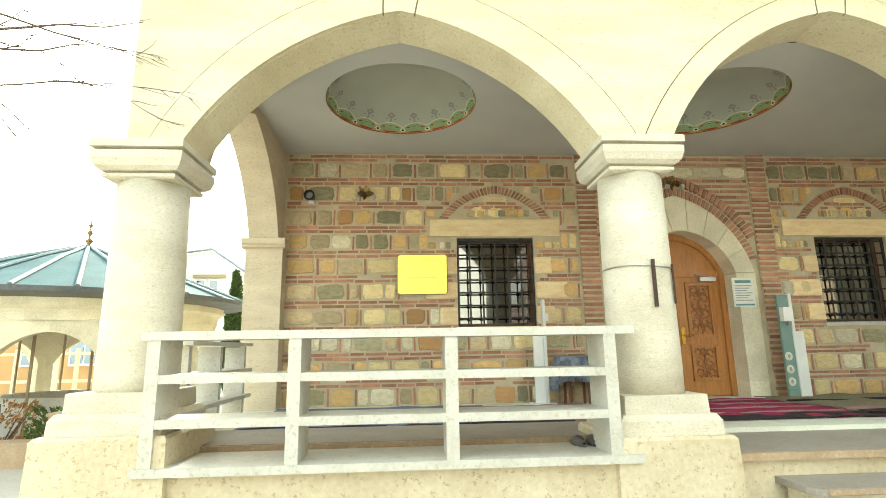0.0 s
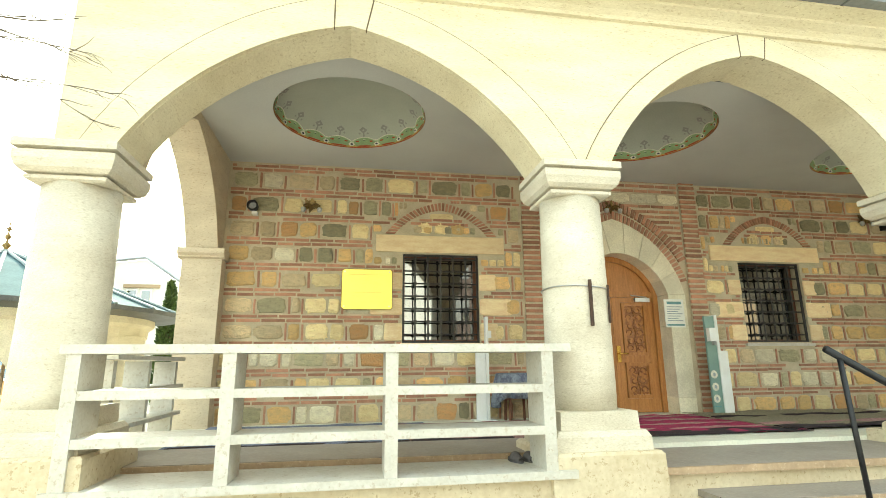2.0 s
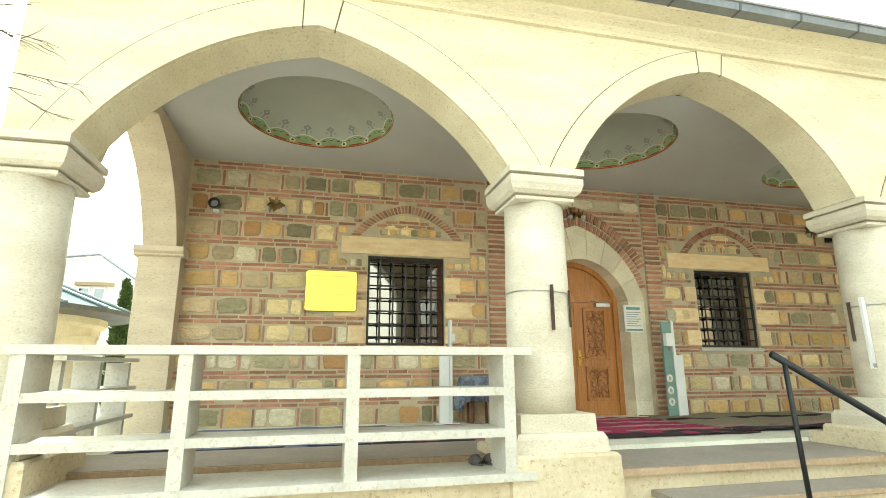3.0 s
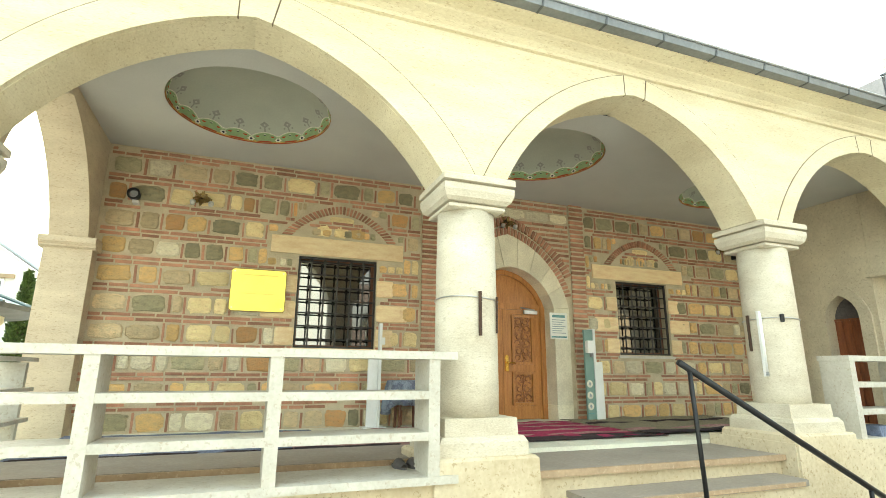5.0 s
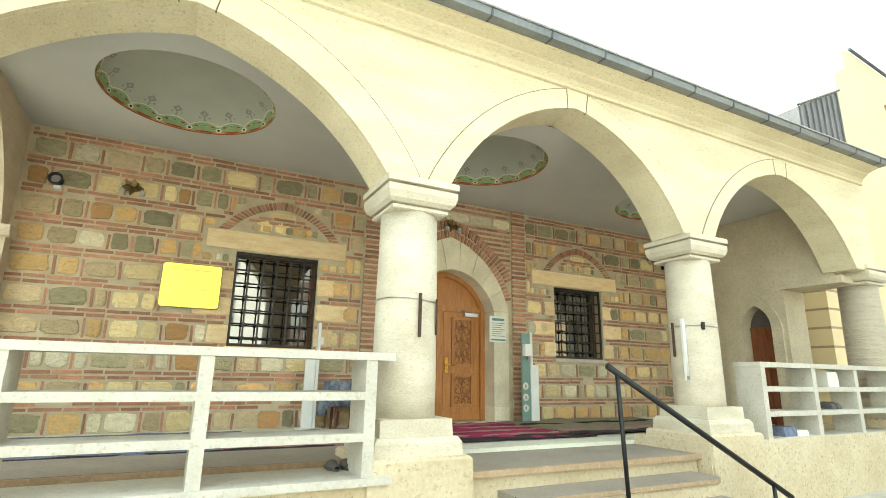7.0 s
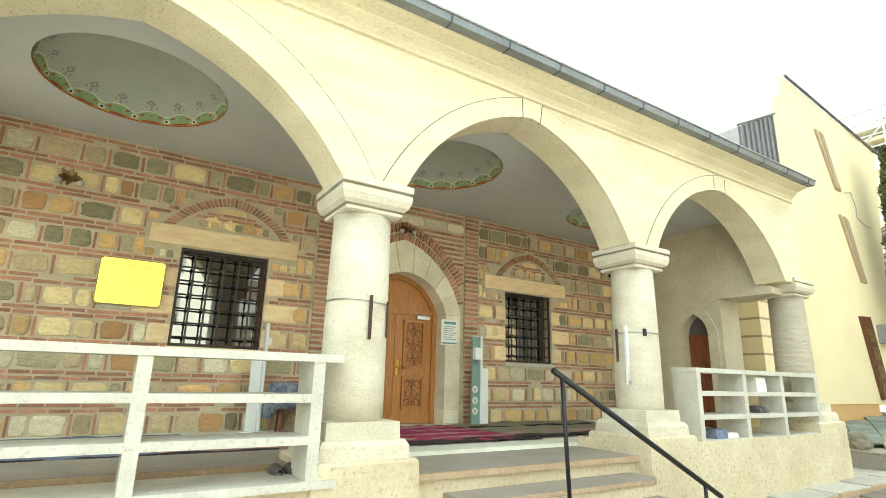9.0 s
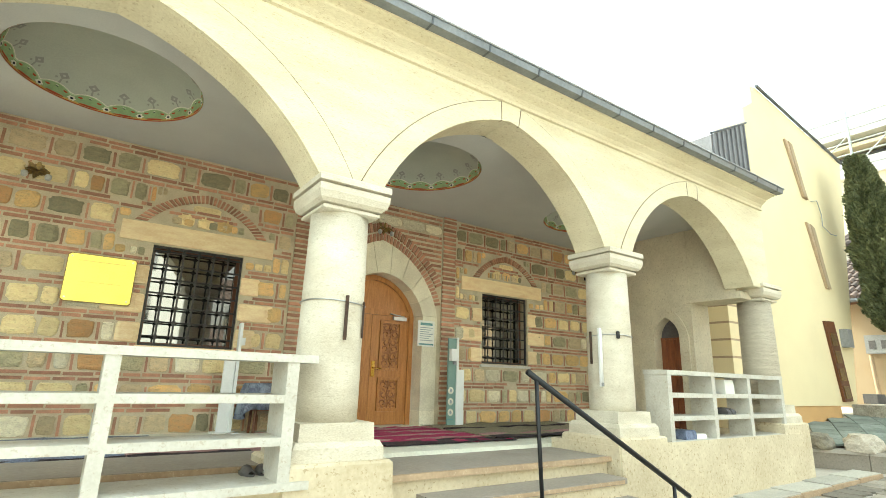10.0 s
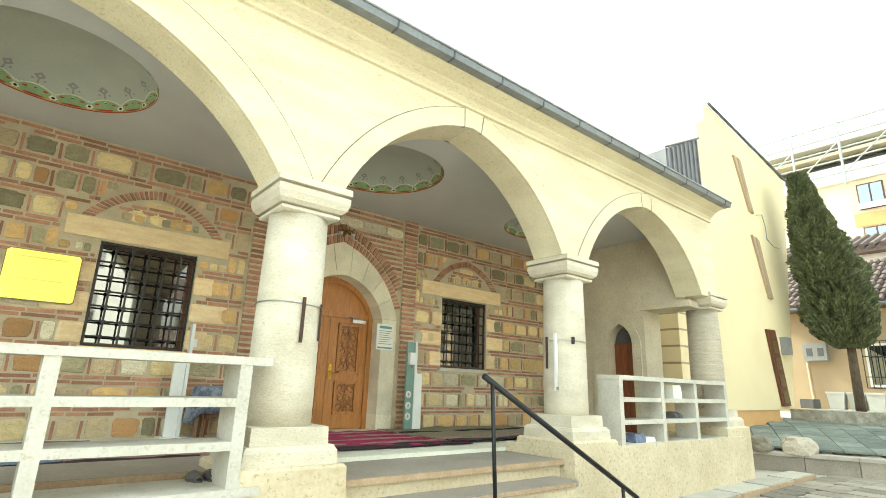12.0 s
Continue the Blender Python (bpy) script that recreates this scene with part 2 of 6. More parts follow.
GOLD_PLATE = mat("yellow enamel plate", (1.0, 0.80, 0.16), (0.95, 0.74, 0.13), 0.3, 0.35, scale=3, fine=50, bump=0.02)
PALE_YELLOW = mat("faded ochre lettering", (0.85, 0.62, 0.10), None, 0.4, scale=5, fine=50, bump=0.0)
BRASS = mat("polished brass", (0.80, 0.55, 0.15), (0.7, 0.45, 0.1), 0.25, 1.0, scale=9, fine=60, bump=0.02)
BRONZE = mat("aged bronze", (0.30, 0.20, 0.07), (0.16, 0.11, 0.05), 0.4, 0.8, scale=20, fine=80, bump=0.2)
STEEL = mat("brushed steel", (0.6, 0.6, 0.6), (0.5, 0.5, 0.5), 0.3, 0.9, scale=9, fine=90, bump=0.02)
PAPER = mat("white paper sheet", (0.80, 0.79, 0.72), (0.76, 0.75, 0.68), 0.6, scale=6, fine=50, bump=0.02)
INK_GREY = mat("grey print", (0.36, 0.40, 0.42), None, 0.7, scale=9, fine=50, bump=0.0)
INK_TEAL = mat("teal print", (0.16, 0.34, 0.34), None, 0.7, scale=9, fine=50, bump=0.0)
DOOR_WOOD = mat("varnished oak", (0.54, 0.25, 0.08), (0.37, 0.155, 0.048), 0.35, scale=5, fine=40, stretch=(6, 6, 0.7), bump=0.08, contrast=0.4)


# ---- helpers of this place ----
def part(name, bm, material, parent=None, label="", smooth=False, bevel=0.0):
    me = bpy.data.meshes.new(name)
    if bevel:
        bmesh.ops.bevel(bm, geom=[e for e in bm.edges if len(e.link_faces) == 2 and e.calc_face_angle(0) > 0.6], offset=bevel, segments=2, affect="EDGES", profile=0.5)
    bmesh.ops.recalc_face_normals(bm, faces=bm.faces[:])
    bm.to_mesh(me)
    bm.free()
    for p in me.polygons:
        p.use_smooth = smooth
    mats = material if isinstance(material, (list, tuple)) else [material]
    for m in mats:
        me.materials.append(m)
    ob = new(name, me)
    if parent is not None:
        ob.parent = parent
    if label:
        ob["label"] = label
    return ob


def thing(name, at=(0, 0, 0), label="", category="", group="", kind="", rz=0.0):
    ob = new(name)
    ob.empty_display_size = 0.1
    ob.matrix_world = pose(*at, 0, 0, rz)
    return tagged(ob, label, category, group, kind)


def box(bm, x0, x1, y0, y1, z0, z1):
    vs = [bm.verts.new((x, y, z)) for x in (x0, x1) for y in (y0, y1) for z in (z0, z1)]
    for f in ((0, 1, 3, 2), (4, 6, 7, 5), (0, 4, 5, 1), (2, 3, 7, 6), (0, 2, 6, 4), (1, 5, 7, 3)):
        bm.faces.new([vs[i] for i in f])
    return vs


def cube(x0, x1, y0, y1, z0, z1):
    bm = bmesh.new()
    box(bm, x0, x1, y0, y1, z0, z1)
    return bm


def prism(pts, d0, d1, axis="y", bm=None):
    """A flat outline, pulled along an axis. pts: (x, z) for y, (y, z) for x, (x, y) for z."""
    bm = bm or bmesh.new()
    put = {"y": lambda p, d: (p[0], d, p[1]), "x": lambda p, d: (d, p[0], p[1]), "z": lambda p, d: (p[0], p[1], d)}[axis]
    a = [bm.verts.new(put(p, d0)) for p in pts]
    b = [bm.verts.new(put(p, d1)) for p in pts]
    bm.faces.new(a)
    bm.faces.new(b[::-1])
    k = len(pts)
    for i in range(k):
        bm.faces.new((a[i], b[i], b[(i + 1) % k], a[(i + 1) % k]))
    return bm


def lathe(profile, cx=0, cy=0, steps=48, bm=None, caps=True):
    bm = bm or bmesh.new()
    rings = [[bm.verts.new((cx + r * math.cos(a), cy + r * math.sin(a), z)) for a in (2 * math.pi * i / steps for i in range(steps))] for r, z in profile]
    for lo, hi in zip(rings, rings[1:]):
        for i in range(steps):
            bm.faces.new((lo[i], lo[(i + 1) % steps], hi[(i + 1) % steps], hi[i]))
    if caps:
        bm.faces.new(rings[0][::-1])
        bm.faces.new(rings[-1])
    return bm


def square_stack(profile, cx, cy, bm=None):
    """A square moulding: half-widths and heights, from the bottom up."""
    bm = bm or bmesh.new()
    rings = [[bm.verts.new((cx + sx * r, cy + sy * r, z)) for sx, sy in ((-1, -1), (1, -1), (1, 1), (-1, 1))] for r, z in profile]
    for lo, hi in zip(rings, rings[1:]):
        for i in range(4):
            bm.faces.new((lo[i], lo[(i + 1) % 4], hi[(i + 1) % 4], hi[i]))
    bm.faces.new(rings[0][::-1])
    bm.faces.new(rings[-1])
    return bm


def tube(pts, r, bm=None, steps=10):
    """A round bar along points."""
    bm = bm or bmesh.new()
    pts = [Vector(p) for p in pts]
    rings = []
    for i, p in enumerate(pts):
        d = (pts[min(i + 1, len(pts) - 1)] - pts[max(i - 1, 0)]).normalized()
        u = d.orthogonal().normalized()
        if abs(d.z) < 0.95:
            u = d.cross(Vector((0, 0, 1))).normalized()
        v = d.cross(u)
        rr = r[i] if isinstance(r, (list, tuple)) else r
        rings.append([bm.verts.new(p + rr * (math.cos(a) * u + math.sin(a) * v)) for a in (2 * math.pi * k / steps for k in range(steps))])
    for lo, hi in zip(rings, rings[1:]):
        for k in range(steps):
            bm.faces.new((lo[k], lo[(k + 1) % steps], hi[(k + 1) % steps], hi[k]))
    bm.faces.new(rings[0][::-1])
    bm.faces.new(rings[-1])
    return bm


def arch(x0, x1, z0, rise, radius_factor=1.1, n=14):
    """Points of a low pointed arch from (x0, z0) over its apex to (x1, z0): two arcs."""
    h = (x1 - x0) / 2
    chord = math.hypot(h, rise)
    r = chord * radius_factor
    mid = ((x0 + x0 + h) / 2, z0 + rise / 2)
    off = math.sqrt(r * r - chord * chord / 4)
    cx, cz = mid[0] + off * rise / chord, mid[1] - off * h / chord
    a0, a1 = math.atan2(z0 - cz, x0 - cx) % (2 * math.pi), math.atan2(z0 + rise - cz, x0 + h - cx)
    left = [(cx + r * math.cos(a0 + (a1 - a0) * i / n), cz + r * math.sin(a0 + (a1 - a0) * i / n)) for i in range(n + 1)]
    return left + [(x0 + x1 - x, z) for x, z in left[-2::-1]]


# ---- plan ----
FLOOR, FRONT = 0.78, 0.74          # porch floor, lower front strip
WALL_Y, FACE_Y, BACK_Y = 7.5, 3.98, 4.46   # back wall, arcade's outer and inner face
CEIL = 4.505
COLS = [(-2.12, 4.25, 3.20), (1.93, 4.25, 3.28), (5.83, 4.25, 3.28), (10.04, 4.29, 3.36)]
SPRING = 3.28
END_X = 10.02
LEFT_X = -2.24

# ---- ground ----
def past(x, y):
    """How far a place lies beyond the foot of the low terrace wall."""
    return (x - 12.45) * 0.907 + (y - 4.6) * 0.42


def terrain(x, y):
    """A level yard, then a terrace that rises behind its low wall."""
    d = past(x, y)
    if y > 9 or d < 0.4:
        return 0.07 * min(max((x - 7) / 4, 0), 1)
    return 0.42 + 0.36 * min(d / 3.0, 1) + 0.25 * min(max((d - 3) / 4, 0), 1)


bm = bmesh.new()
gx = [-500, -60, -20, -8, -3, 0, 3, 6, 7.5, 9, 10] + [10.5 + 0.25 * i for i in range(56)] + [26, 30, 60, 500]
gy = [-500, -60, -15, -8, -6, -5] + [-4 + 0.25 * i for i in range(54)] + [12, 20, 60, 500]
grid = [[bm.verts.new((x, y, terrain(x, y))) for y in gy] for x in gx]
for i in range(len(gx) - 1):
    for j in range(len(gy) - 1):
        bm.faces.new((grid[i][j], grid[i + 1][j], grid[i + 1][j + 1], grid[i][j + 1]))
ground = tagged(part("ground", bm, GROUND), "worn grey stone paving of the mosque's yard", "ground", kind="structure")

# ---- porch platform ----
platform = thing("porch_platform", label="cream travertine porch plinth with grey treads", category="platform", kind="structure")
part("plinth_wall", cube(-2.62, 2.40, 3.86, 7.6, 0, FRONT - 0.005), PLINTH_STONE, platform)
part("plinth_wall", cube(2.40, 5.36, 4.0, 7.6, 0, FRONT - 0.03), PLINTH_STONE, platform)
part("plinth_wall", cube(5.36, 10.30, 3.82, 4.87, 0, 0.862), PLINTH_STONE, platform)
part("edge_slab", cube(-1.95, 1.46, 3.83, 4.36, FRONT - 0.003, FRONT + 0.045), WHITE_MARBLE, platform, "worn white marble edge slab", bevel=0.006)
part("floor_base", cube(2.4, 10.2, 4.872, 7.6, 0, FRONT - 0.102), PLINTH_STONE, platform)
part("tread", cube(2.405, 5.355, 3.97, 4.9, FRONT - 0.045, FRONT), GREY_STONE, platform, "grey stone tread", bevel=0.006)
floor_ob = tagged(part("floor", cube(-2.3, 9.44, 4.9, 8.24, FRONT - 0.1, FLOOR), FLOOR_STONE), "pale grey stone porch floor", "floor", kind="structure")

# ---- back wall with its openings ----
W1, W2, WZ0, WZ1 = (0.69, 1.85), (6.30, 7.48), 1.86, 3.18
DOOR_X0, DOOR_X1, DOOR_SPRING, DOOR_RISE = 3.33, 4.95, 2.62, 0.66
wall = thing("wall_back", label="old cloisonne masonry wall of rubble stone and thin red brick", category="wall", kind="structure")


def wall_pieces():
    """The mortar body as blocks round two windows and an arched door."""
    y0, y1, top = WALL_Y, WALL_Y + 0.75, 4.75
    xs = [-2.2, W1[0], W1[1], DOOR_X0 - 0.06, DOOR_X1 + 0.06, W2[0], W2[1], 10.3]
    for i in range(7):
        a, b = xs[i], xs[i + 1]
        if (a, b) in (W1, W2):
            part("mortar_block", cube(a, b, y0, y1, 0.6, WZ0), MORTAR, wall)
            part("mortar_block", cube(a, b, y0, y1, WZ1, top), MORTAR, wall)
        elif a == DOOR_X0 - 0.06:
            o = arch(a, b, DOOR_SPRING, DOOR_RISE + 0.08, 0.86)
            part("mortar_block", prism([(a, top)] + o + [(b, top)], y0, y1), MORTAR, wall)
        else:
            part("mortar_block", cube(a, b, y0, y1, 0.6, top), MORTAR, wall)


wall_pieces()

# ---- arcade wall ----
arcade = thing("arcade", label="cream limestone arcade of three pointed arches", category="arcade", kind="structure")
# each span: its ends, springing, rise and curvature
SPANS = [(-1.82, 1.64, 3.20, 1.225, 1.19), (2.22, 5.47, 3.28, 1.25, 1.06), (6.03, 9.42, 3.26, 1.225, 0.99)]


def arcade_wall():
    """Built span by span, so that each piece is a plain outline."""
    edges = [LEFT_X] + [(SPANS[i][1] + SPANS[i + 1][0]) / 2 for i in range(2)] + [END_X]
    for i, (a, b, z, rise, curve) in enumerate(SPANS):
        pts = [(edges[i], 4.95), (edges[i], z)] + arch(a, b, z, rise, curve) + [(edges[i + 1], z), (edges[i + 1], 4.95)]
        part("arch_wall", prism(pts, FACE_Y, BACK_Y), LIMESTONE, arcade)


arcade_wall()


def on_curve(c, t):
    p = np.array(c)
    s = np.concatenate([[0], np.cumsum(np.hypot(*np.diff(p, axis=0).T))])
    return float(np.interp(t * s[-1], s, p[:, 0])), float(np.interp(t * s[-1], s, p[:, 1]))


for (a, b, z, rise, curve), (left, right, crown) in zip(SPANS, ((0.26, 0.32, 0.30), (0.235, 0.27, 0.245), (0.235, 0.235, 0.245))):
    inner, outer = arch(a + 0.004, b - 0.004, z + 0.002, rise - 0.006, curve), arch(a - left, b + right, z + 0.002, rise + crown, 1.08)
    rim = arch(a - left - 0.008, b + right + 0.008, z + 0.002, rise + crown + 0.008, 1.08)
    bm = bmesh.new()
    for k in range(len(rim) - 1):
        prism([outer[k], rim[k], rim[k + 1], outer[k + 1]], FACE_Y - 0.004, FACE_Y + 0.03, bm=bm)
    bmesh.ops.remove_doubles(bm, verts=bm.verts[:], dist=1e-5)
    part("joint", bm, DARK_JOINT, arcade, "dark pointed joint round the arch ring")
    for t in (0.468, 0.532):
        (px, pz), (qx, qz) = on_curve(inner, t), on_curve(outer, t)
        part("joint", prism([(px - 0.005, pz), (px + 0.005, pz), (qx + 0.005, qz), (qx - 0.005, qz)], FACE_Y - 0.0105, FACE_Y + 0.03), DARK_JOINT, arcade)
    cuts = [0.0, 0.468, 0.532, 1.0]
    for t0, t1 in zip(cuts, cuts[1:]):
        n = 12 if t1 - t0 > 0.1 else 4
        ts = [t0 + 0.0015 + (t1 - t0 - 0.003) * i / n for i in range(n + 1)]
        bm = bmesh.new()
        for u, v in zip(ts, ts[1:]):
            prism([on_curve(inner, u), on_curve(outer, u), on_curve(outer, v), on_curve(inner, v)], FACE_Y - 0.009, FACE_Y + 0.05, bm=bm)
        bmesh.ops.remove_doubles(bm, verts=bm.verts[:], dist=1e-5)
        bmesh.ops.delete(bm, geom=[f for f in bm.faces if abs(f.normal.y) < 0.5 and len({e for e in f.edges if len(e.link_faces) > 2}) >= 2], context="FACES_ONLY")
        part("keystone" if n == 4 else "arch_ring", bm, LIMESTONE, arcade)

# columns with their bases
def column(cx, cy, top, lift=0.0, stone=None):
    col = thing("column", (cx, cy, 0), "round cream stone column with moulded square capital and stepped base", "column", "porch columns", "structure")
    part("shaft", lathe([(0.284, 1.17), (0.286, 1.4), (0.28, 2.2), (0.268, top - 0.27)]), stone or COLUMN_STONE, col, smooth=True)
    part("capital", square_stack([(0.255, top - 0.30), (0.278, top - 0.288), (0.278, top - 0.262), (0.24, top - 0.258), (0.24, top - 0.243), (0.292, top - 0.24), (0.325, top - 0.21), (0.345, top - 0.15), (0.345, top - 0.092), (0.296, top - 0.088), (0.296, top - 0.068), (0.354, top - 0.064), (0.354, top - 0.012), (0.345, top)], 0, 0), COLUMN_STONE, col)
    part("base_step", square_stack([(0.328, 1.04 + lift), (0.322, 1.18 + lift)], 0, 0), COLUMN_STONE, col, bevel=0.01)
    part("base_step", square_stack([(0.392, 0.895 + lift), (0.386, 1.0 + lift), (0.36, 1.042 + lift)], 0, 0), COLUMN_STONE, col, bevel=0.012)
    part("base_step", square_stack([(0.455, 0.0), (0.455, FRONT - 0.06), (0.45, 0.875 + lift), (0.43, 0.897 + lift)], 0, 0), PLINTH_STONE, col, bevel=0.012)
    return col


for c, lift in zip(COLS, (0.10, 0.0, 0.05, 0.12)):
    column(*c, lift, WORN_STONE if c is COLS[3] else None)

# ---- ceiling with shallow domes ----
DOMES = [(-0.1, 5.86), (3.72, 5.80), (7.55, 5.80)]
DOME_R = 0.91
bm = bmesh.new()
def ceiling_sheet():
    """A slab with three round openings, filled tile by tile."""
    cells = [(-2.3, 1.7), (1.7, 5.5), (5.5, 9.9)]
    for (xa, xb), (cx, cy) in zip(cells, DOMES):
        ya, yb = 4.44, 7.7
        n = 48
        ring = [bm.verts.new((cx + DOME_R * math.cos(2 * math.pi * i / n), cy + DOME_R * math.sin(2 * math.pi * i / n), CEIL)) for i in range(n)]
        outer = []
        for i in range(n):
            a = 2 * math.pi * i / n
            dx, dy = math.cos(a), math.sin(a)
            t = min((xb - cx) / dx if dx > 1e-6 else (xa - cx) / dx if dx < -1e-6 else 99, (yb - cy) / dy if dy > 1e-6 else (ya - cy) / dy if dy < -1e-6 else 99)
            outer.append(bm.verts.new((cx + dx * t, cy + dy * t, CEIL)))
        for i in range(n):
            bm.faces.new((ring[i], outer[i], outer[(i + 1) % n], ring[(i + 1) % n]))
            p, q = outer[i].co, outer[(i + 1) % n].co
            if abs(p.x - q.x) > 1e-4 and abs(p.y - q.y) > 1e-4:
                corner = bm.verts.new((xa if min(p.x, q.x) < cx - 1 else xb, ya if min(p.y, q.y) < cy - 1 else yb, CEIL))
                bm.faces.new((outer[i], corner, outer[(i + 1) % n]))
ceiling_sheet()
ceiling = tagged(part("ceiling", bm, PLASTER), "pale grey plastered porch ceiling", "ceiling", kind="structure")
for cx, cy in DOMES:
    d = thing("ceiling_dome", (cx, cy, CEIL), "shallow sage-grey dome with painted floral rim", "dome", "porch domes", "structure")
    part("dome_shell", lathe([(DOME_R * math.cos(a), 0.42 * math.sin(a)) for a in (math.pi / 2 * i / 16 for i in range(16))] + [(0.002, 0.42)], caps=False), DOME_PAINT, d, smooth=True)

# cornice, gutter and roof
cornice = thing("cornice", label="cream limestone cornice under the eaves", category="cornice", kind="structure")
part("moulding", prism([(FACE_Y + 0.02, 4.74), (FACE_Y - 0.035, 4.75), (FACE_Y - 0.035, 4.79), (FACE_Y - 0.02, 4.80), (FACE_Y - 0.05, 4.85), (FACE_Y - 0.12, 4.90), (FACE_Y - 0.13, 4.92), (FACE_Y - 0.22, 4.95), (FACE_Y - 0.28, 4.962), (FACE_Y - 0.28, 4.985), (FACE_Y + 0.02, 4.985)], LEFT_X - 0.2, END_X + 0.02, "x"), LIMESTONE, cornice)
gutter = thing("gutter", label="dark grey metal box gutter along the eaves", category="gutter")
part("trough", prism([(3.59, 4.985), (3.70, 4.985), (3.71, 5.01), (3.70, 5.07), (3.57, 5.07)], LEFT_X - 0.25, END_X + 0.08, "x"), ZINC, gutter)
for k in range(17):
    x = LEFT_X + 0.25 + 0.74 * k
    if x < END_X:
        part("joint_clip", prism([(3.582, 4.978), (3.705, 4.978), (3.715, 5.078), (3.56, 5.078)], x, x + 0.02, "x"), ROOF_LEAD, gutter)
part("lip", tube([(LEFT_X - 0.25, 3.565, 5.07), (END_X + 0.08, 3.565, 5.07)], 0.014, steps=6), GUTTER_EDGE, gutter)
roof = tagged(part("roof", prism([(3.62, 5.0), (3.62, 5.05), (8.2, 6.2), (8.2, 5.1)], LEFT_X - 0.3, END_X + 0.1, "x"), ROOF_LEAD), "dark sheet metal porch roof", "roof", kind="structure")

# unseen block added behind the porch, so that no sun leaks round the door
hall = tagged(part("hall_sun_block", cube(-2.2, 10.3, 8.26, 18, 0, 7.0), MORTAR), "plain unseen block in the prayer hall's place, added to stop the sun", "building", kind="structure")

# left side arch with its pilaster, and the far end wall
side = thing("side_arch", label="cream limestone side arch on a moulded pilaster", category="arch", kind="structure")
part("arch_wall", prism([(BACK_Y, 4.75), (BACK_Y, SPRING)] + arch(4.62, 7.22, 3.12, 1.25) + [(7.5, 3.12), (7.5, 4.75)], -2.27, -1.86, "x"), TAN_STONE, side)
part("pilaster", cube(-2.31, -1.80, 7.25, 7.6, FLOOR, 2.98), TAN_STONE, side, bevel=0.01)
part("pilaster_cap", prism([(7.25, 2.98), (7.21, 3.0), (7.21, 3.02), (7.18, 3.05), (7.18, 3.12), (7.6, 3.12), (7.6, 2.98)], -2.36, -1.76, "x"), TAN_STONE, side)
end_wall = thing("wall_end", label="smooth limestone end wall of the porch with pointed doorway", category="wall", kind="structure")
NICHE = arch(5.40, 5.93, 2.45, 0.40, 0.9, 6)
HOLE = arch(5.36, 5.97, 2.45, 0.45, 0.9, 6)
apex_i = len(NICHE) // 2
part("wall_block", prism([(5.14, 4.75), (5.14, FLOOR), (5.36, FLOOR)] + HOLE[:apex_i + 1] + [(HOLE[apex_i][0], 4.75)], 9.45, 10.05, "x"), SOFFIT_STONE, end_wall)
part("wall_block", prism([(HOLE[apex_i][0], 4.75)] + HOLE[apex_i:] + [(5.97, FLOOR), (7.6, FLOOR), (7.6, 4.75)], 9.45, 9.95, "x"), SOFFIT_STONE, end_wall)
part("beam", cube(9.46, 9.96, 4.3, 5.14, 3.20, 4.75), SOFFIT_STONE, end_wall)
part("lintel", cube(9.40, 10.04, 4.2, 5.2, 3.08, 3.20), SOFFIT_STONE, end_wall, bevel=0.008)
for k, (ya, yb_) in enumerate(((5.22, 5.40), (5.93, 6.30))):
    part("jamb_stone", cube(9.41, 9.8, ya, yb_, FLOOR, 2.448), SOFFIT_STONE, end_wall, bevel=0.006)
NICHE_OUT = arch(5.22, 6.30, 2.45, 0.66, 0.95, 6)
for k in range(0, 12, 2):
    part("voussoir", prism([NICHE[k], NICHE_OUT[k], NICHE_OUT[k + 1], NICHE_OUT[k + 2], NICHE[k + 2], NICHE[k + 1]], 9.41, 9.8, "x"), SOFFIT_STONE, end_wall)
niche_door = thing("side_door", (0, 0, 0), "dark brown wooden door in a pointed niche", "door")
part("door_leaf", cube(9.64, 9.69, 5.38, 5.95, FLOOR, 2.47), SIDE_WOOD, niche_door)
part("tympanum", cube(9.66, 9.69, 5.38, 5.95, 2.47, 2.88), RUBBER, niche_door, "dark grey arched fanlight board")
part("transom", cube(9.63, 9.69, 5.38, 5.95, 2.44, 2.475), SIDE_WOOD, niche_door)
for k in range(1, 4):
    part("batten", cube(9.622, 9.645, 5.38 + 0.14 * k, 5.395 + 0.14 * k, FLOOR, 2.438), SIDE_WOOD, niche_door)

# ---- marble shoe racks ----
def shoe_rack(x0, x1, posts, y0, z0, z1, depth):
    r = thing("shoe_rack", (0, 0, 0), "white marble shoe rack with three rows of open shelves", "shoe rack", "shoe racks")
    for k, x in enumerate(posts):
        part("upright", cube(x - 0.045, x + 0.045, y0, y0 + depth, z0, z1 - 0.06), WHITE_MARBLE, r, bevel=0.006)
    part("bottom_board", cube(x0, x1, y0 - 0.02, y0 + depth + 0.02, z0 - 0.05, z0 + 0.006), WHITE_MARBLE, r, bevel=0.006)
    h = (z1 - z0) / 3
    for k in range(3):
        z = z1 - k * h * 0.98
        if k == 0:
            part("shelf", cube(x0, x1, y0 - 0.01, y0 + depth + 0.01, z - 0.06, z), WHITE_MARBLE, r, bevel=0.006)
        else:
            for a, b in zip(posts, posts[1:]):
                part("shelf", cube(a + 0.045, b - 0.045, y0 + 0.004, y0 + depth, z - 0.06, z), WHITE_MARBLE, r, bevel=0.006)
    return r


shoe_rack(-1.881, 1.654, [-1.795, -0.822, 0.293, 1.465], 3.78, FRONT + 0.045, 1.701, 0.36)
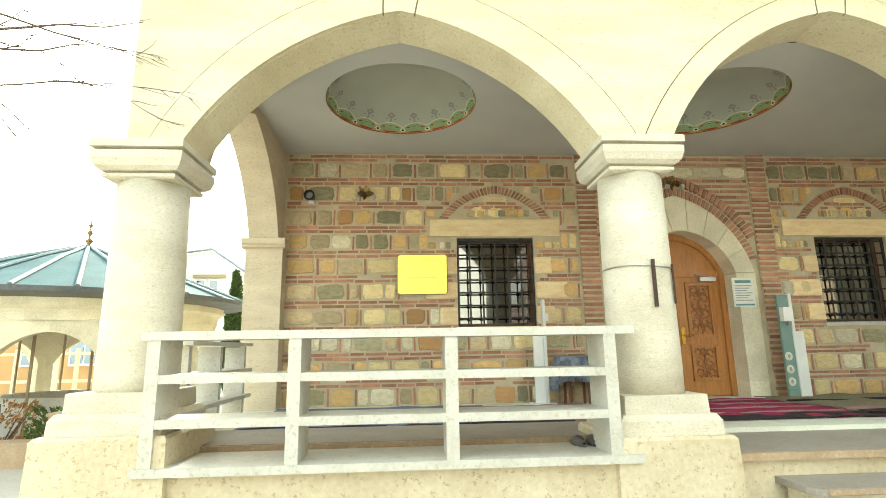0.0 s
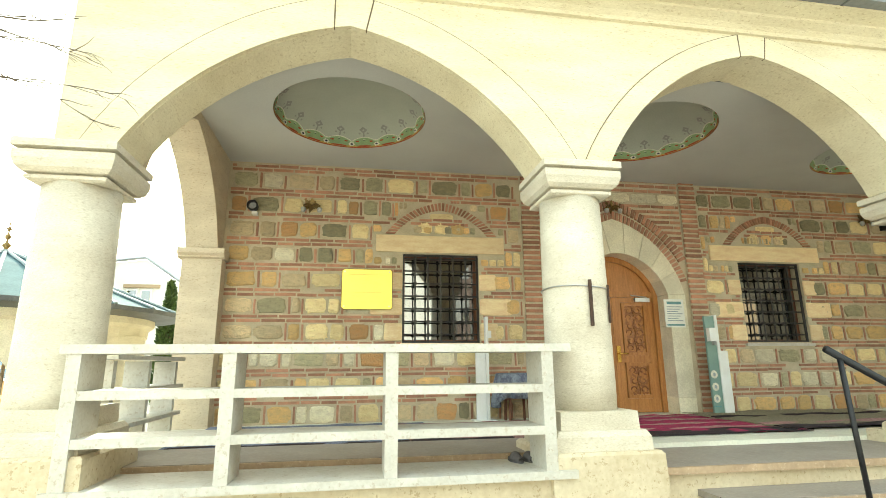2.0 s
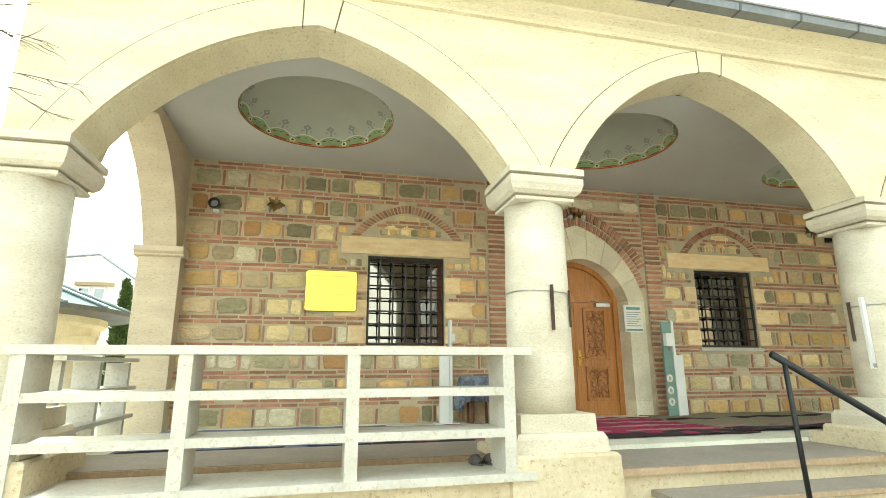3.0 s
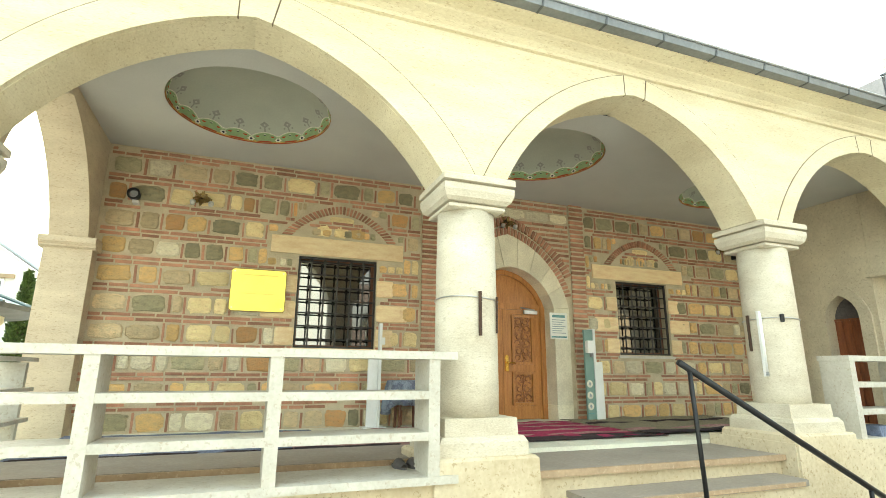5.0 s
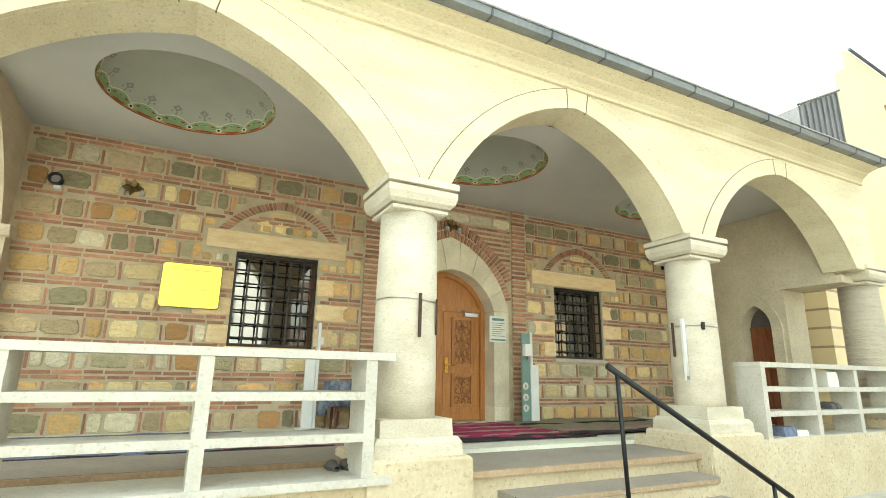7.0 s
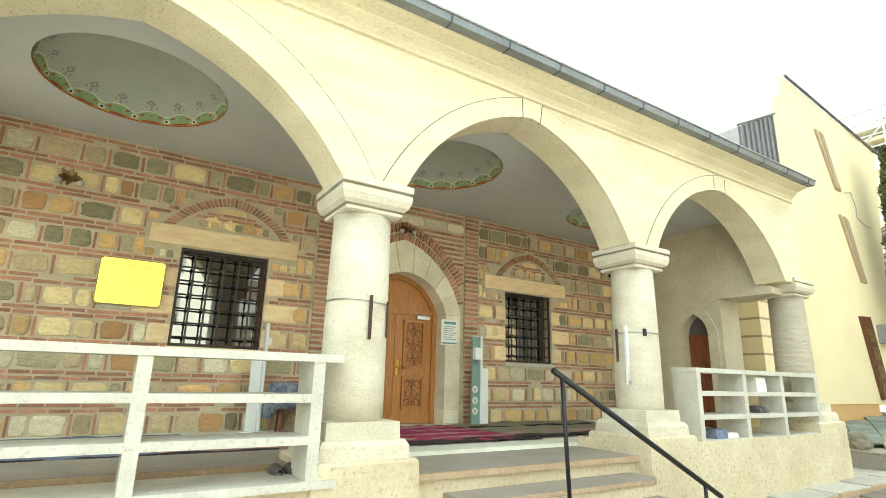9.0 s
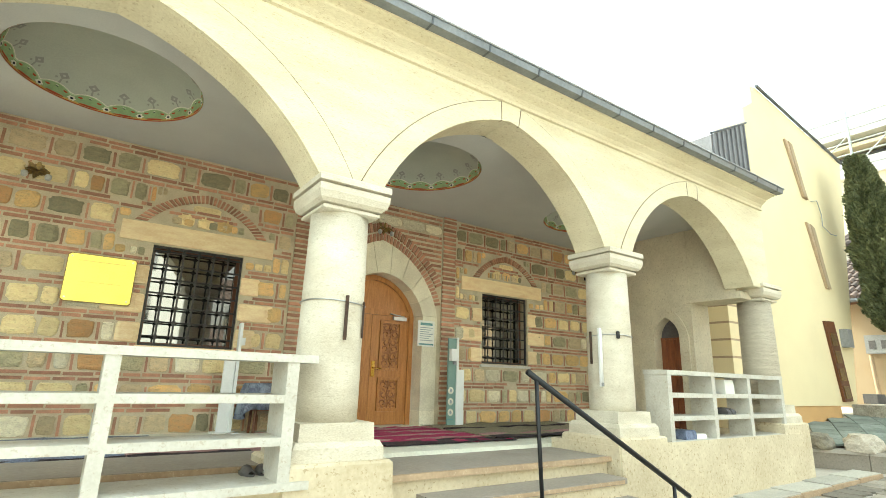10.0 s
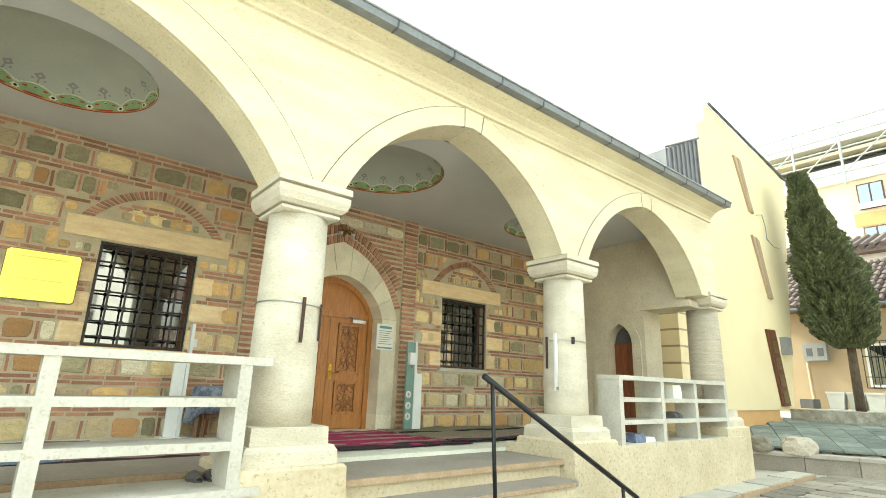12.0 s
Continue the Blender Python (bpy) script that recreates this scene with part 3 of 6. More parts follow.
shoe_rack(6.46, 9.74, [6.52, 7.60, 8.62, 9.70], 3.86, 0.862, 1.76, 0.34)

# ---- stair before the middle bay ----
stair = thing("stair", label="grey stone steps up to the porch", category="stair", kind="structure")
for k in range(3):
    y0, top = 3.95 - 0.34 * (k + 1), FRONT - 0.175 * (k + 1)
    part("riser", cube(2.79, 5.21, y0 + 0.035, 3.93, 0, top - 0.05), PLINTH_STONE, stair, "cream stone riser")
    part("tread_slab", prism([(2.84, y0), (5.16, y0), (5.22, y0 + 0.02), (5.25, y0 + 0.08), (5.25, 4.0), (2.75, 4.0), (2.75, y0 + 0.08), (2.78, y0 + 0.02)], top - 0.05, top, "z"), GREY_STONE, stair, "worn grey tread slab with rounded corners", bevel=0.008)
    part("tread_edge", cube(2.86, 5.14, y0 - 0.006, y0 - 0.001, top - 0.044, top - 0.008), BROWN_STONE, stair)
part("nosing", cube(2.405, 5.355, 3.93, 3.97, FRONT - 0.05, FRONT + 0.003), BROWN_STONE, platform, "brown stone nosing", bevel=0.005)
part("step_edge", cube(2.41, 5.35, 4.872, 4.9, FRONT, FLOOR + 0.004), FLOOR_STONE, platform, "pale raised floor edge")
part("tread", cube(-1.95, 2.39, 4.42, 5.24, FRONT + 0.03, FLOOR + 0.045), GREY_STONE, platform, "grey stone tread", bevel=0.004)
part("nosing", cube(-1.95, 2.39, 4.40, 4.418, FRONT + 0.035, FLOOR + 0.04), BROWN_STONE, platform, "brown stone nosing", bevel=0.004)
rail = thing("handrail", label="black painted round steel stair handrail", category="handrail")
part("rail", tube([(3.53, 3.4, 1.64), (6.0, 3.4, 0.36)], 0.028), BLACK_METAL, rail, smooth=True)
part("post", tube([(5.72, 3.4, 0.50), (5.74, 3.4, 0.0)], 0.02), BLACK_METAL, rail, smooth=True)
part("post", tube([(3.64, 3.4, 1.58), (3.70, 3.4, 0.34)], 0.02), BLACK_METAL, rail, smooth=True)


# ---- masonry of the back wall ----
rng = random.Random(7)


def slab_mesh(name, material, seed, jitter=0.06, proud=1.0):
    """A unit piece, 1 wide (x), 1 high (z), its face towards -y, swelling, with worn uneven edges."""
    r = random.Random(seed)
    bm = bmesh.new()
    k = 20
    power = 0.42 if jitter > 0.04 else 0.2
    pts = []
    for i in range(k):
        a = 2 * math.pi * (i + 0.5) / k
        w = 1 - jitter * r.random() * 1.3
        pts.append((0.5 * math.copysign(abs(math.cos(a)) ** power, math.cos(a)) * w, 0.5 * math.copysign(abs(math.sin(a)) ** power, math.sin(a)) * w))
    lean_x, lean_z = r.uniform(-.3, .3), r.uniform(-.3, .3)
    rings = [[bm.verts.new((x, 0.9, z)) for x, z in pts]]
    for shrink, lift in ((1.0, 0.35), (0.93, 0.8), (0.62, 1.1)):
        rings.append([bm.verts.new((x * shrink, -proud * (lift + lean_x * x + lean_z * z + r.uniform(-0.14, 0.14)), z * shrink * 0.985)) for x, z in pts])
    for lo, hi in zip(rings, rings[1:]):
        for i in range(k):
            bm.faces.new((lo[i], lo[(i + 1) % k], hi[(i + 1) % k], hi[i]))
    bm.faces.new(rings[-1])
    bmesh.ops.recalc_face_normals(bm, faces=bm.faces[:])
    me = bpy.data.meshes.new(name)
    bm.to_mesh(me)
    bm.free()
    me.materials.append(material)
    return me


def brick_mesh(name, material):
    bm = cube(-.5, .5, -1, .9, -.5, .5)
    bmesh.ops.bevel(bm, geom=[e for e in bm.edges if all(v.co.y < 0 for v in e.verts)], offset=0.05, segments=1, affect="EDGES")
    me = bpy.data.meshes.new(name)
    bm.to_mesh(me)
    bm.free()
    me.materials.append(material)
    return me


STONE_MESHES = [[slab_mesh("stone", m, 10 * i + j, 0.12) for j in range(5)] for i, m in enumerate(STONES)]
BLOCK_MESHES = [slab_mesh("block", SANDSTONE, 90 + j, 0.025) for j in range(3)]
BRICK_MESH = brick_mesh("brick", BRICK)


def lay(name, me, x0, x1, z0, z1, proud=0.014, y=None, parent=None, tilt=0.0):
    ob = new(name, me)
    ob.parent = parent or wall
    ob.matrix_basis = Matrix.LocRotScale(((x0 + x1) / 2, y or WALL_Y, (z0 + z1) / 2), Euler((0, tilt, 0)), (x1 - x0, proud, z1 - z0))
    return ob


loose = bmesh.new()      # far bricks, joined


def far_brick(x0, x1, z0, z1, proud=0.012):
    box(loose, x0, x1, WALL_Y - proud, WALL_Y + 0.02, z0, z1)


RELIEF = [arch(0.56, 2.0, 3.47, 0.40, 1.25, 10), arch(6.20, 7.62, 3.47, 0.40, 1.25, 10)]
RELIEF_OUT = [arch(0.42, 2.14, 3.47, 0.52, 1.25, 10), arch(6.06, 7.76, 3.47, 0.52, 1.25, 10)]


def near_relief(x, z):
    """True where a brick relieving arch lies."""
    for inner, outer in zip(RELIEF, RELIEF_OUT):
        if outer[0][0] <= x <= outer[-1][0] and 3.46 < z < 4.05:
            zo = np.interp(x, [p[0] for p in outer], [p[1] for p in outer])
            zi = np.interp(x, [p[0] for p in inner], [p[1] for p in inner], left=3.4, right=3.4)
            if zi - 0.03 < z < zo + 0.03:
                return True
    return False


def blocked(x0, x1, z0, z1):
    for a, b, c, d in ((W1[0] - 0.01, W1[1] + 0.01, WZ0 - 0.02, WZ1), (W2[0] - 0.01, W2[1] + 0.01, WZ0 - 0.05, WZ1), (0.28, 2.25, 3.19, 3.47), (5.78, 7.87, 3.19, 3.47), (2.53, 5.64, 0.5, 5)):
        if x1 > a and x0 < b and z1 > c and z0 < d:
            return True
    return any(near_relief(x0 + (x1 - x0) * i / 4, z0 + (z1 - z0) * j / 3) for i in range(5) for j in range(4))


BANDS = [4.42 - 0.37 * k for k in range(11)]
SECTIONS = [(-1.82, 2.53), (5.64, 9.45)]
for zb in BANDS:
    for row in (-0.031, 0.031):
        z = zb + row
        for xa, xb in SECTIONS:
            x = xa - rng.random() * 0.2
            while x < xb:
                w = rng.uniform(0.2, 0.36)
                a, b = max(x, xa), min(x + w - 0.022, xb)
                dz = rng.uniform(-0.005, 0.005)
                h = rng.uniform(0.034, 0.042)
                if b - a > 0.05 and rng.random() > 0.06 and z - h / 2 > FLOOR and z < 4.55:
                    pieces = [(a, b)]
                    if blocked(a, b, z - 0.02, z + 0.02):
                        q4 = (b - a) / 4
                        pieces = [p for p in ((a + q4 * i + 0.003, a + q4 * (i + 1) - 0.003) for i in range(4)) if not blocked(p[0], p[1], z - 0.02, z + 0.02)]
                    for p, q in pieces:
                        if xa < 0 and zb > 1.1:
                            lay("brick", BRICK_MESH, p, q, z + dz - h / 2, z + dz + h / 2, 0.012, tilt=rng.uniform(-0.012, 0.012))
                        else:
                            far_brick(p, q, z + dz - h / 2, z + dz + h / 2)
                x += w

# stones in their cells, with upright bricks between
for k, zb in enumerate(BANDS):
    z1, z0 = zb - 0.062, zb - 0.37 + 0.062
    if z1 < FLOOR + 0.05:
        continue
    z0 = max(z0, FLOOR)
    for xa, xb in SECTIONS:
        x = xa + 0.02
        while x < xb - 0.08:
            w = rng.uniform(0.2, 0.46) if rng.random() > 0.2 else rng.uniform(0.12, 0.2)
            b = min(x + w, xb - 0.01)
            cells = [(x, b)]
            if blocked(x, b, z0 + 0.01, z1 - 0.01):
                q3 = (b - x) / 3
                cells = []
                for i in range(3):
                    for za, zc in ((z0, z1), (z0, (z0 + z1) / 2), ((z0 + z1) / 2, z1)):
                        c = (x + q3 * i, x + q3 * (i + 1))
                        if not blocked(*c, za + 0.01, zc - 0.01):
                            small = STONE_MESHES[rng.choices(range(6), ((22, 10, 34, 12, 4, 30) if zb > 3.6 else (28, 30, 20, 6, 8, 22) if zb > 1.9 else (16, 20, 18, 4, 26, 24)))[0]][rng.randrange(5)]
                            lay("stone", small, c[0] + 0.006, c[1] - 0.006, za + 0.006, zc - 0.006, rng.uniform(0.01, 0.018))
                            break
            for a, c in cells:
                if c - a > 0.05:
                    i = rng.choices(range(6), ((22, 10, 34, 12, 4, 30) if zb > 3.6 else (28, 30, 20, 6, 8, 22) if zb > 1.9 else (16, 20, 18, 4, 26, 24)))[0]
                    g = rng.uniform(-0.008, 0.02)
                    lay("stone", STONE_MESHES[i][rng.randrange(5)], a + 0.008, c - 0.008, z0 + g * rng.random() + 0.006, z1 - g * rng.random() - 0.006, rng.uniform(0.014, 0.028), tilt=rng.uniform(-0.03, 0.03))
            x = b
            if rng.random() < 0.85:
                u = rng.uniform(0.034, 0.046)
                if x + u < xb and not blocked(x, x + u, z0, z1):
                    lay("upright_brick", BRICK_MESH, x + 0.008, x + u - 0.004, z0 + 0.004, z1 - rng.uniform(0.0, 0.05), 0.012, tilt=rng.uniform(-0.03, 0.03))
                x += u + 0.004

part("far_bricks", loose, BRICK, wall)["kind"] = "stuff"

# small stones under the relieving arches
for inner in RELIEF:
    xs = np.linspace(inner[0][0] + 0.08, inner[-1][0] - 0.08, 6)
    for a, b in zip(xs, xs[1:]):
        top = min(np.interp(a, [p[0] for p in inner], [p[1] for p in inner]), np.interp(b, [p[0] for p in inner], [p[1] for p in inner])) - 0.03
        if top > 3.55:
            i = rng.choices(range(6), (34, 40, 8, 6, 0, 12))[0]
            lay("stone", STONE_MESHES[i][rng.randrange(5)], a + 0.015, b - 0.015, 3.49, min(top, 3.68), 0.012)
    mid = (inner[0][0] + inner[-1][0]) / 2
    lay("stone", STONE_MESHES[1][2], mid - 0.2, mid + 0.2, 3.715, 3.82, 0.012)


def ring_bricks(inner, outer, count, gap, parent, material, name="voussoir_brick", y0=WALL_Y - 0.02, y1=WALL_Y + 0.03, limit=None):
    """Wedge bricks between two arch curves."""
    def walk_along(c):
        p = np.array(c)
        s = np.concatenate([[0], np.cumsum(np.hypot(*np.diff(p, axis=0).T))])
        return p, s / s[-1]
    (pi, si), (po, so) = walk_along(inner), walk_along(outer)
    at = lambda p, s, t: (float(np.interp(t, s, p[:, 0])), float(np.interp(t, s, p[:, 1])))
    for k in range(count):
        a, b = (k + gap) / count, (k + 1 - gap) / count
        quad = [at(pi, si, a), at(po, so, a), at(po, so, b), at(pi, si, b)]
        if limit and not all(limit[0] < x < limit[1] for x, z in quad):
            continue
        part(name, prism(quad, y0 - rng.uniform(0, 0.006), y1), material, parent)


for inner, outer in zip(RELIEF, RELIEF_OUT):
    ring_bricks(inner, outer, 34, 0.2, wall, BRICK)

# lintels and alternating quoins at the windows
for (xa, xb), (la, lb) in ((W1, (0.29, 2.25)), (W2, (5.79, 7.86))):
    part("lintel", cube(la, lb, WALL_Y - 0.03, WALL_Y + 0.3, 3.20, 3.455), SANDSTONE, wall, "pale sandstone lintel", bevel=0.008)
    for k, zb in enumerate(BANDS):
        z1, z0 = zb - 0.065, zb - 0.37 + 0.065
        if z0 < WZ0 - 0.1 or z1 > 3.2:
            continue
        for s, x in ((-1, xa), (1, xb)):
            w = (0.50 if k % 2 else 0.27) + rng.uniform(-0.03, 0.03)
            a, b = (x - w, x) if s < 0 else (x, x + w)
            lay("quoin", BLOCK_MESHES[k % 3], a, b, z0 - 0.01, z1 + 0.012, 0.024)
part("sill", cube(6.26, 7.52, WALL_Y - 0.04, WALL_Y + 0.2, 1.80, 1.845), WHITE_MARBLE, wall, "white stone sill", bevel=0.005)
part("sill", cube(0.66, 1.88, WALL_Y - 0.03, WALL_Y + 0.2, 1.81, 1.855), SANDSTONE, wall, bevel=0.005)

# brick pilasters and bands round the doorway
for xa, xb in ((2.56, 2.83), (5.34, 5.61)):
    part("pilaster_bed", cube(xa, xb, WALL_Y - 0.035, WALL_Y + 0.02, FLOOR, 4.6), MORTAR, wall)
    z = FLOOR + 0.02
    while z < 4.54:
        h = rng.uniform(0.042, 0.052)
        lay("pilaster_brick", BRICK_MESH, xa - 0.005 + rng.uniform(0, 0.01), xb + rng.uniform(-0.005, 0.008), z, z + h, 0.02, y=WALL_Y - 0.04)
        z += h + 0.036
STONE_OUT = arch(2.93, 5.25, 2.62, 1.22, 0.95, 14)
RING1 = arch(2.80, 5.38, 2.62, 1.36, 0.95, 14)
RING2A, RING2 = arch(2.77, 5.41, 2.62, 1.395, 0.95, 14), arch(2.62, 5.56, 2.62, 1.54, 0.95, 14)
ring_bricks(STONE_OUT, RING1, 54, 0.17, wall, BRICK, "arch_brick", limit=(2.83, 5.34))
ring_bricks(RING2A, RING2, 58, 0.17, wall, BRICK, "arch_brick", y0=WALL_Y - 0.03, limit=(2.83, 5.34))
for k in range(14):
    z = 3.36 + k * 0.088
    h = 0.044
    for side_ in (0, 1):
        a, b = (2.84, 5.33)
        half = np.interp(z + h, [p[1] for p in RING2[:15]], [4.09 - p[0] for p in RING2[:15]]) + 0.04 if z < 4.12 else 0
        xs = (a, 4.09 - half) if side_ == 0 else (4.09 + half, b)
        x = xs[0]
        while x < xs[1] - 0.05:
            w = min(rng.uniform(0.2, 0.34), xs[1] - x)
            if not (4.12 < z < 4.30):
                lay("band_brick", BRICK_MESH, x, x + w - 0.018, z, z + h, 0.014)
            x += w
x = 2.86
while x < 5.25:
    w = min(rng.uniform(0.3, 0.6), 5.32 - x)
    lay("stone", STONE_MESHES[4][rng.randrange(5)], x, x + w - 0.01, 4.135, 4.31, 0.012)
    x += w

# stone doorway
portal = thing("doorway", label="dressed pale limestone door surround with arched head", category="door surround", kind="structure")
DOOR_ARCH = arch(DOOR_X0, DOOR_X1, DOOR_SPRING, DOOR_RISE, 0.86)
for xa, xb in ((2.93, DOOR_X0), (DOOR_X1, 5.25)):
    for za, zb in ((FLOOR, 1.02), (1.025, 2.12), (2.125, 2.615)):
        part("jamb_block", cube(xa, xb, WALL_Y - 0.028, WALL_Y + 0.36, za, zb), DRESSED, portal, bevel=0.006)
def curve_at(c, t):
    p = np.array(c)
    s = np.concatenate([[0], np.cumsum(np.hypot(*np.diff(p, axis=0).T))])
    return float(np.interp(t * s[-1], s, p[:, 0])), float(np.interp(t * s[-1], s, p[:, 1]))
for k in range(9):
    ts = [(k + 0.012 + (1 - 0.024) * i / 4) / 9 for i in range(5)]
    part("voussoir", prism([curve_at(DOOR_ARCH, t) for t in ts] + [curve_at(STONE_OUT, t) for t in ts[::-1]], WALL_Y - 0.026, WALL_Y + 0.36), DRESSED, portal, bevel=0.005)

# carved double door
door = thing("door_main", (0, 0, 0), "varnished oak double door with carved floral panels", "door", kind="structure")
DY = WALL_Y + 0.30
inner_arch = arch(DOOR_X0 + 0.085, DOOR_X1 - 0.085, DOOR_SPRING, DOOR_RISE - 0.085, 0.86)
for xa, xb in ((DOOR_X0, DOOR_X0 + 0.085), (DOOR_X1 - 0.085, DOOR_X1)):
    part("frame_post", cube(xa, xb, DY - 0.02, DY + 0.1, FLOOR, DOOR_SPRING), DOOR_WOOD, door, bevel=0.005)
bm = bmesh.new()
for k in range(len(DOOR_ARCH) - 1):
    prism([inner_arch[k], DOOR_ARCH[k], DOOR_ARCH[k + 1], inner_arch[k + 1]], DY - 0.02, DY + 0.1, bm=bm)
bmesh.ops.remove_doubles(bm, verts=bm.verts[:], dist=1e-5)
part("frame_arch", bm, DOOR_WOOD, door)
part("door_backing", cube(DOOR_X0 - 0.1, DOOR_X1 + 0.1, DY + 0.101, DY + 0.2, FLOOR, 3.4), DARK_WOOD, door)
part("transom", cube(DOOR_X0 + 0.085, DOOR_X1 - 0.085, DY - 0.01, DY + 0.08, 2.60, 2.70), DOOR_WOOD, door, bevel=0.006)
part("tympanum", prism([(DOOR_X0 + 0.085, 2.70)] + [p for p in inner_arch if p[1] > 2.70] + [(DOOR_X1 - 0.085, 2.70)], DY + 0.03, DY + 0.07), DOOR_WOOD, door)


def carve(bm, x0, x1, z0, z1, y, seed):
    """Scrolling tendrils and leaves in low relief."""
    r = random.Random(seed)
    w, h = x1 - x0, z1 - z0
    cx = (x0 + x1) / 2
    n = max(2, round(h / 0.13))
    for k in range(n):
        zc = z0 + h * (k + 0.5) / n
        for s in (-1, 1):
            c = (cx + s * w * 0.24, zc)
            pts = []
            for i in range(15):
                a = i / 14 * 4.6 + (k % 2) * math.pi
                rad = (w * 0.21) * (1 - i / 19)
                pts.append((c[0] + s * rad * math.cos(a), y, c[1] + rad * math.sin(a) * 0.95))
            tube(pts, 0.013, bm, 6)
            for i in range(9):
                a = r.uniform(0, 6.28)
                p = Vector((c[0] + w * 0.2 * math.cos(a), y, c[1] + w * 0.2 * math.sin(a)))
                d = Vector((math.cos(a + 0.8), 0, math.sin(a + 0.8))) * 0.04
                q = d.cross(Vector((0, 1, 0))) * 0.4
                vs = [bm.verts.new(v) for v in (p - d, p + q + Vector((0, -0.012, 0)), p + d, p - q + Vector((0, -0.012, 0)))]
                bm.faces.new(vs)
        tube([(cx, y, zc - h / n * 0.5), (cx + 0.02 * (-1) ** k, y - 0.004, zc), (cx, y, zc + h / n * 0.5)], 0.012, bm, 6)


mid = (DOOR_X0 + DOOR_X1) / 2
for s, (xa, xb) in enumerate(((DOOR_X0 + 0.09, mid - 0.003), (mid + 0.003, DOOR_X1 - 0.09))):
    leaf = part("door_leaf", cube(xa, xb, DY + 0.035, DY + 0.08, FLOOR + 0.01, 2.598), DOOR_WOOD, door)
    for za, zb in ((FLOOR + 0.01, FLOOR + 0.22), (1.56, 1.66), (2.52, 2.598)):
        part("rail", cube(xa + 0.15, xb - 0.12, DY + 0.012, DY + 0.036, za, zb), DOOR_WOOD, leaf, bevel=0.004)
    for a, b in ((xa, xa + 0.15), (xb - 0.12, xb)):
        part("stile", cube(a, b, DY + 0.012, DY + 0.036, FLOOR + 0.01, 2.598), DOOR_WOOD, leaf, bevel=0.004)
    for za, zb in ((1.0, 1.56), (1.66, 2.52)):
        a, b = xa + 0.15, xb - 0.12
        fr = bmesh.new()
        for q in ((a + 0.012, a + 0.055, za + 0.012, zb - 0.012), (b - 0.055, b - 0.012, za + 0.012, zb - 0.012), (a + 0.055, b - 0.055, za + 0.012, za + 0.055), (a + 0.055, b - 0.055, zb - 0.055, zb - 0.012)):
            box(fr, q[0], q[1], DY - 0.006, DY + 0.036, q[2], q[3])
        part("panel_frame", fr, DOOR_WOOD, leaf, bevel=0.006)
        cb = bmesh.new()
        carve(cb, a + 0.06, b - 0.06, za + 0.06, zb - 0.06, DY + 0.03, s * 5 + int(za * 10))
        part("carved_panel", cb, DARK_OAK, leaf, "carved scrolling foliage panel", smooth=True)
handle = part("handle", cube(mid + 0.03, mid + 0.09, DY - 0.004, DY + 0.012, 1.56, 1.82), BRASS, door, "brass lever handle", bevel=0.006)
part("lever", tube([(mid + 0.055, DY, 1.70), (mid + 0.055, DY - 0.05, 1.70), (mid + 0.19, DY - 0.055, 1.695)], 0.011), BRASS, handle, smooth=True)
closer = part("door_closer", cube(DOOR_X1 - 0.42, DOOR_X1 - 0.16, DY - 0.05, DY + 0.0, 2.53, 2.59), STEEL, door, "steel door closer", bevel=0.008)
part("arm", tube([(DOOR_X1 - 0.2, DY - 0.03, 2.6), (DOOR_X1 - 0.5, DY - 0.06, 2.63)], 0.012), STEEL, closer)


# ---- grilled windows ----
def grilled_window(xa, xb, name):
    w = thing(name, (0, 0, 0), "dark glazed window behind a heavy iron grille", "window", "grilled windows", "structure")
    y = WALL_Y + 0.06
    n_v, n_h = 7, 8
    fb = bmesh.new()
    for q in ((xa, xa + 0.03, WZ0, WZ1), (xb - 0.03, xb, WZ0, WZ1), (xa + 0.03, xb - 0.03, WZ0, WZ0 + 0.03), (xa + 0.03, xb - 0.03, WZ1 - 0.03, WZ1)):
        box(fb, q[0], q[1], y - 0.015, y + 0.015, q[2], q[3])
    grille = part("grille", fb, BLACK_IRON, w, "black wrought iron grille")
    xs = [xa + (xb - xa) * i / (n_v - 1) for i in range(1, n_v - 1)]
    zs = [WZ0 + (WZ1 - WZ0) * (i - 0.35) / (n_h - 1) for i in range(1, n_h)]
    for x in xs:
        part("upright_bar", tube([(x, y, WZ0), (x, y, WZ1)], 0.0125, steps=6), BLACK_IRON, grille)
    for z in zs:
        part("cross_bar", tube([(xa, y, z), (xb, y, z)], 0.0125, steps=6), BLACK_IRON, grille)
    kb = bmesh.new()
    for x in xs:
        for z in zs:
            box(kb, x - 0.021, x + 0.021, y - 0.021, y + 0.021, z - 0.021, z + 0.021)
    part("collars", kb, BLACK_IRON, grille)["kind"] = "stuff"
    gy = WALL_Y + 0.24
    for a, b in ((xa, xa + 0.05), (xb - 0.05, xb)):
        part("window_frame", cube(a, b, gy - 0.04, gy, WZ0, WZ1), DARK_WOOD, w)
    for a, b in ((WZ0, WZ0 + 0.05), (WZ1 - 0.05, WZ1)):
        part("window_frame", cube(xa + 0.05, xb - 0.05, gy - 0.038, gy, a, b), DARK_WOOD, w)
    part("pane", cube(xa + 0.03, xb - 0.03, gy - 0.02, gy - 0.014, WZ0 + 0.03, WZ1 - 0.03), WINDOW_GLASS, w)
    # dark sheet added behind the pane in place of the unlit room
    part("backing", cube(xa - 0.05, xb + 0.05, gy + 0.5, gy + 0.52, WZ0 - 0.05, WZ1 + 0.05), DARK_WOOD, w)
    return w


grilled_window(*W1, "window_1")
grilled_window(*W2, "window_2")

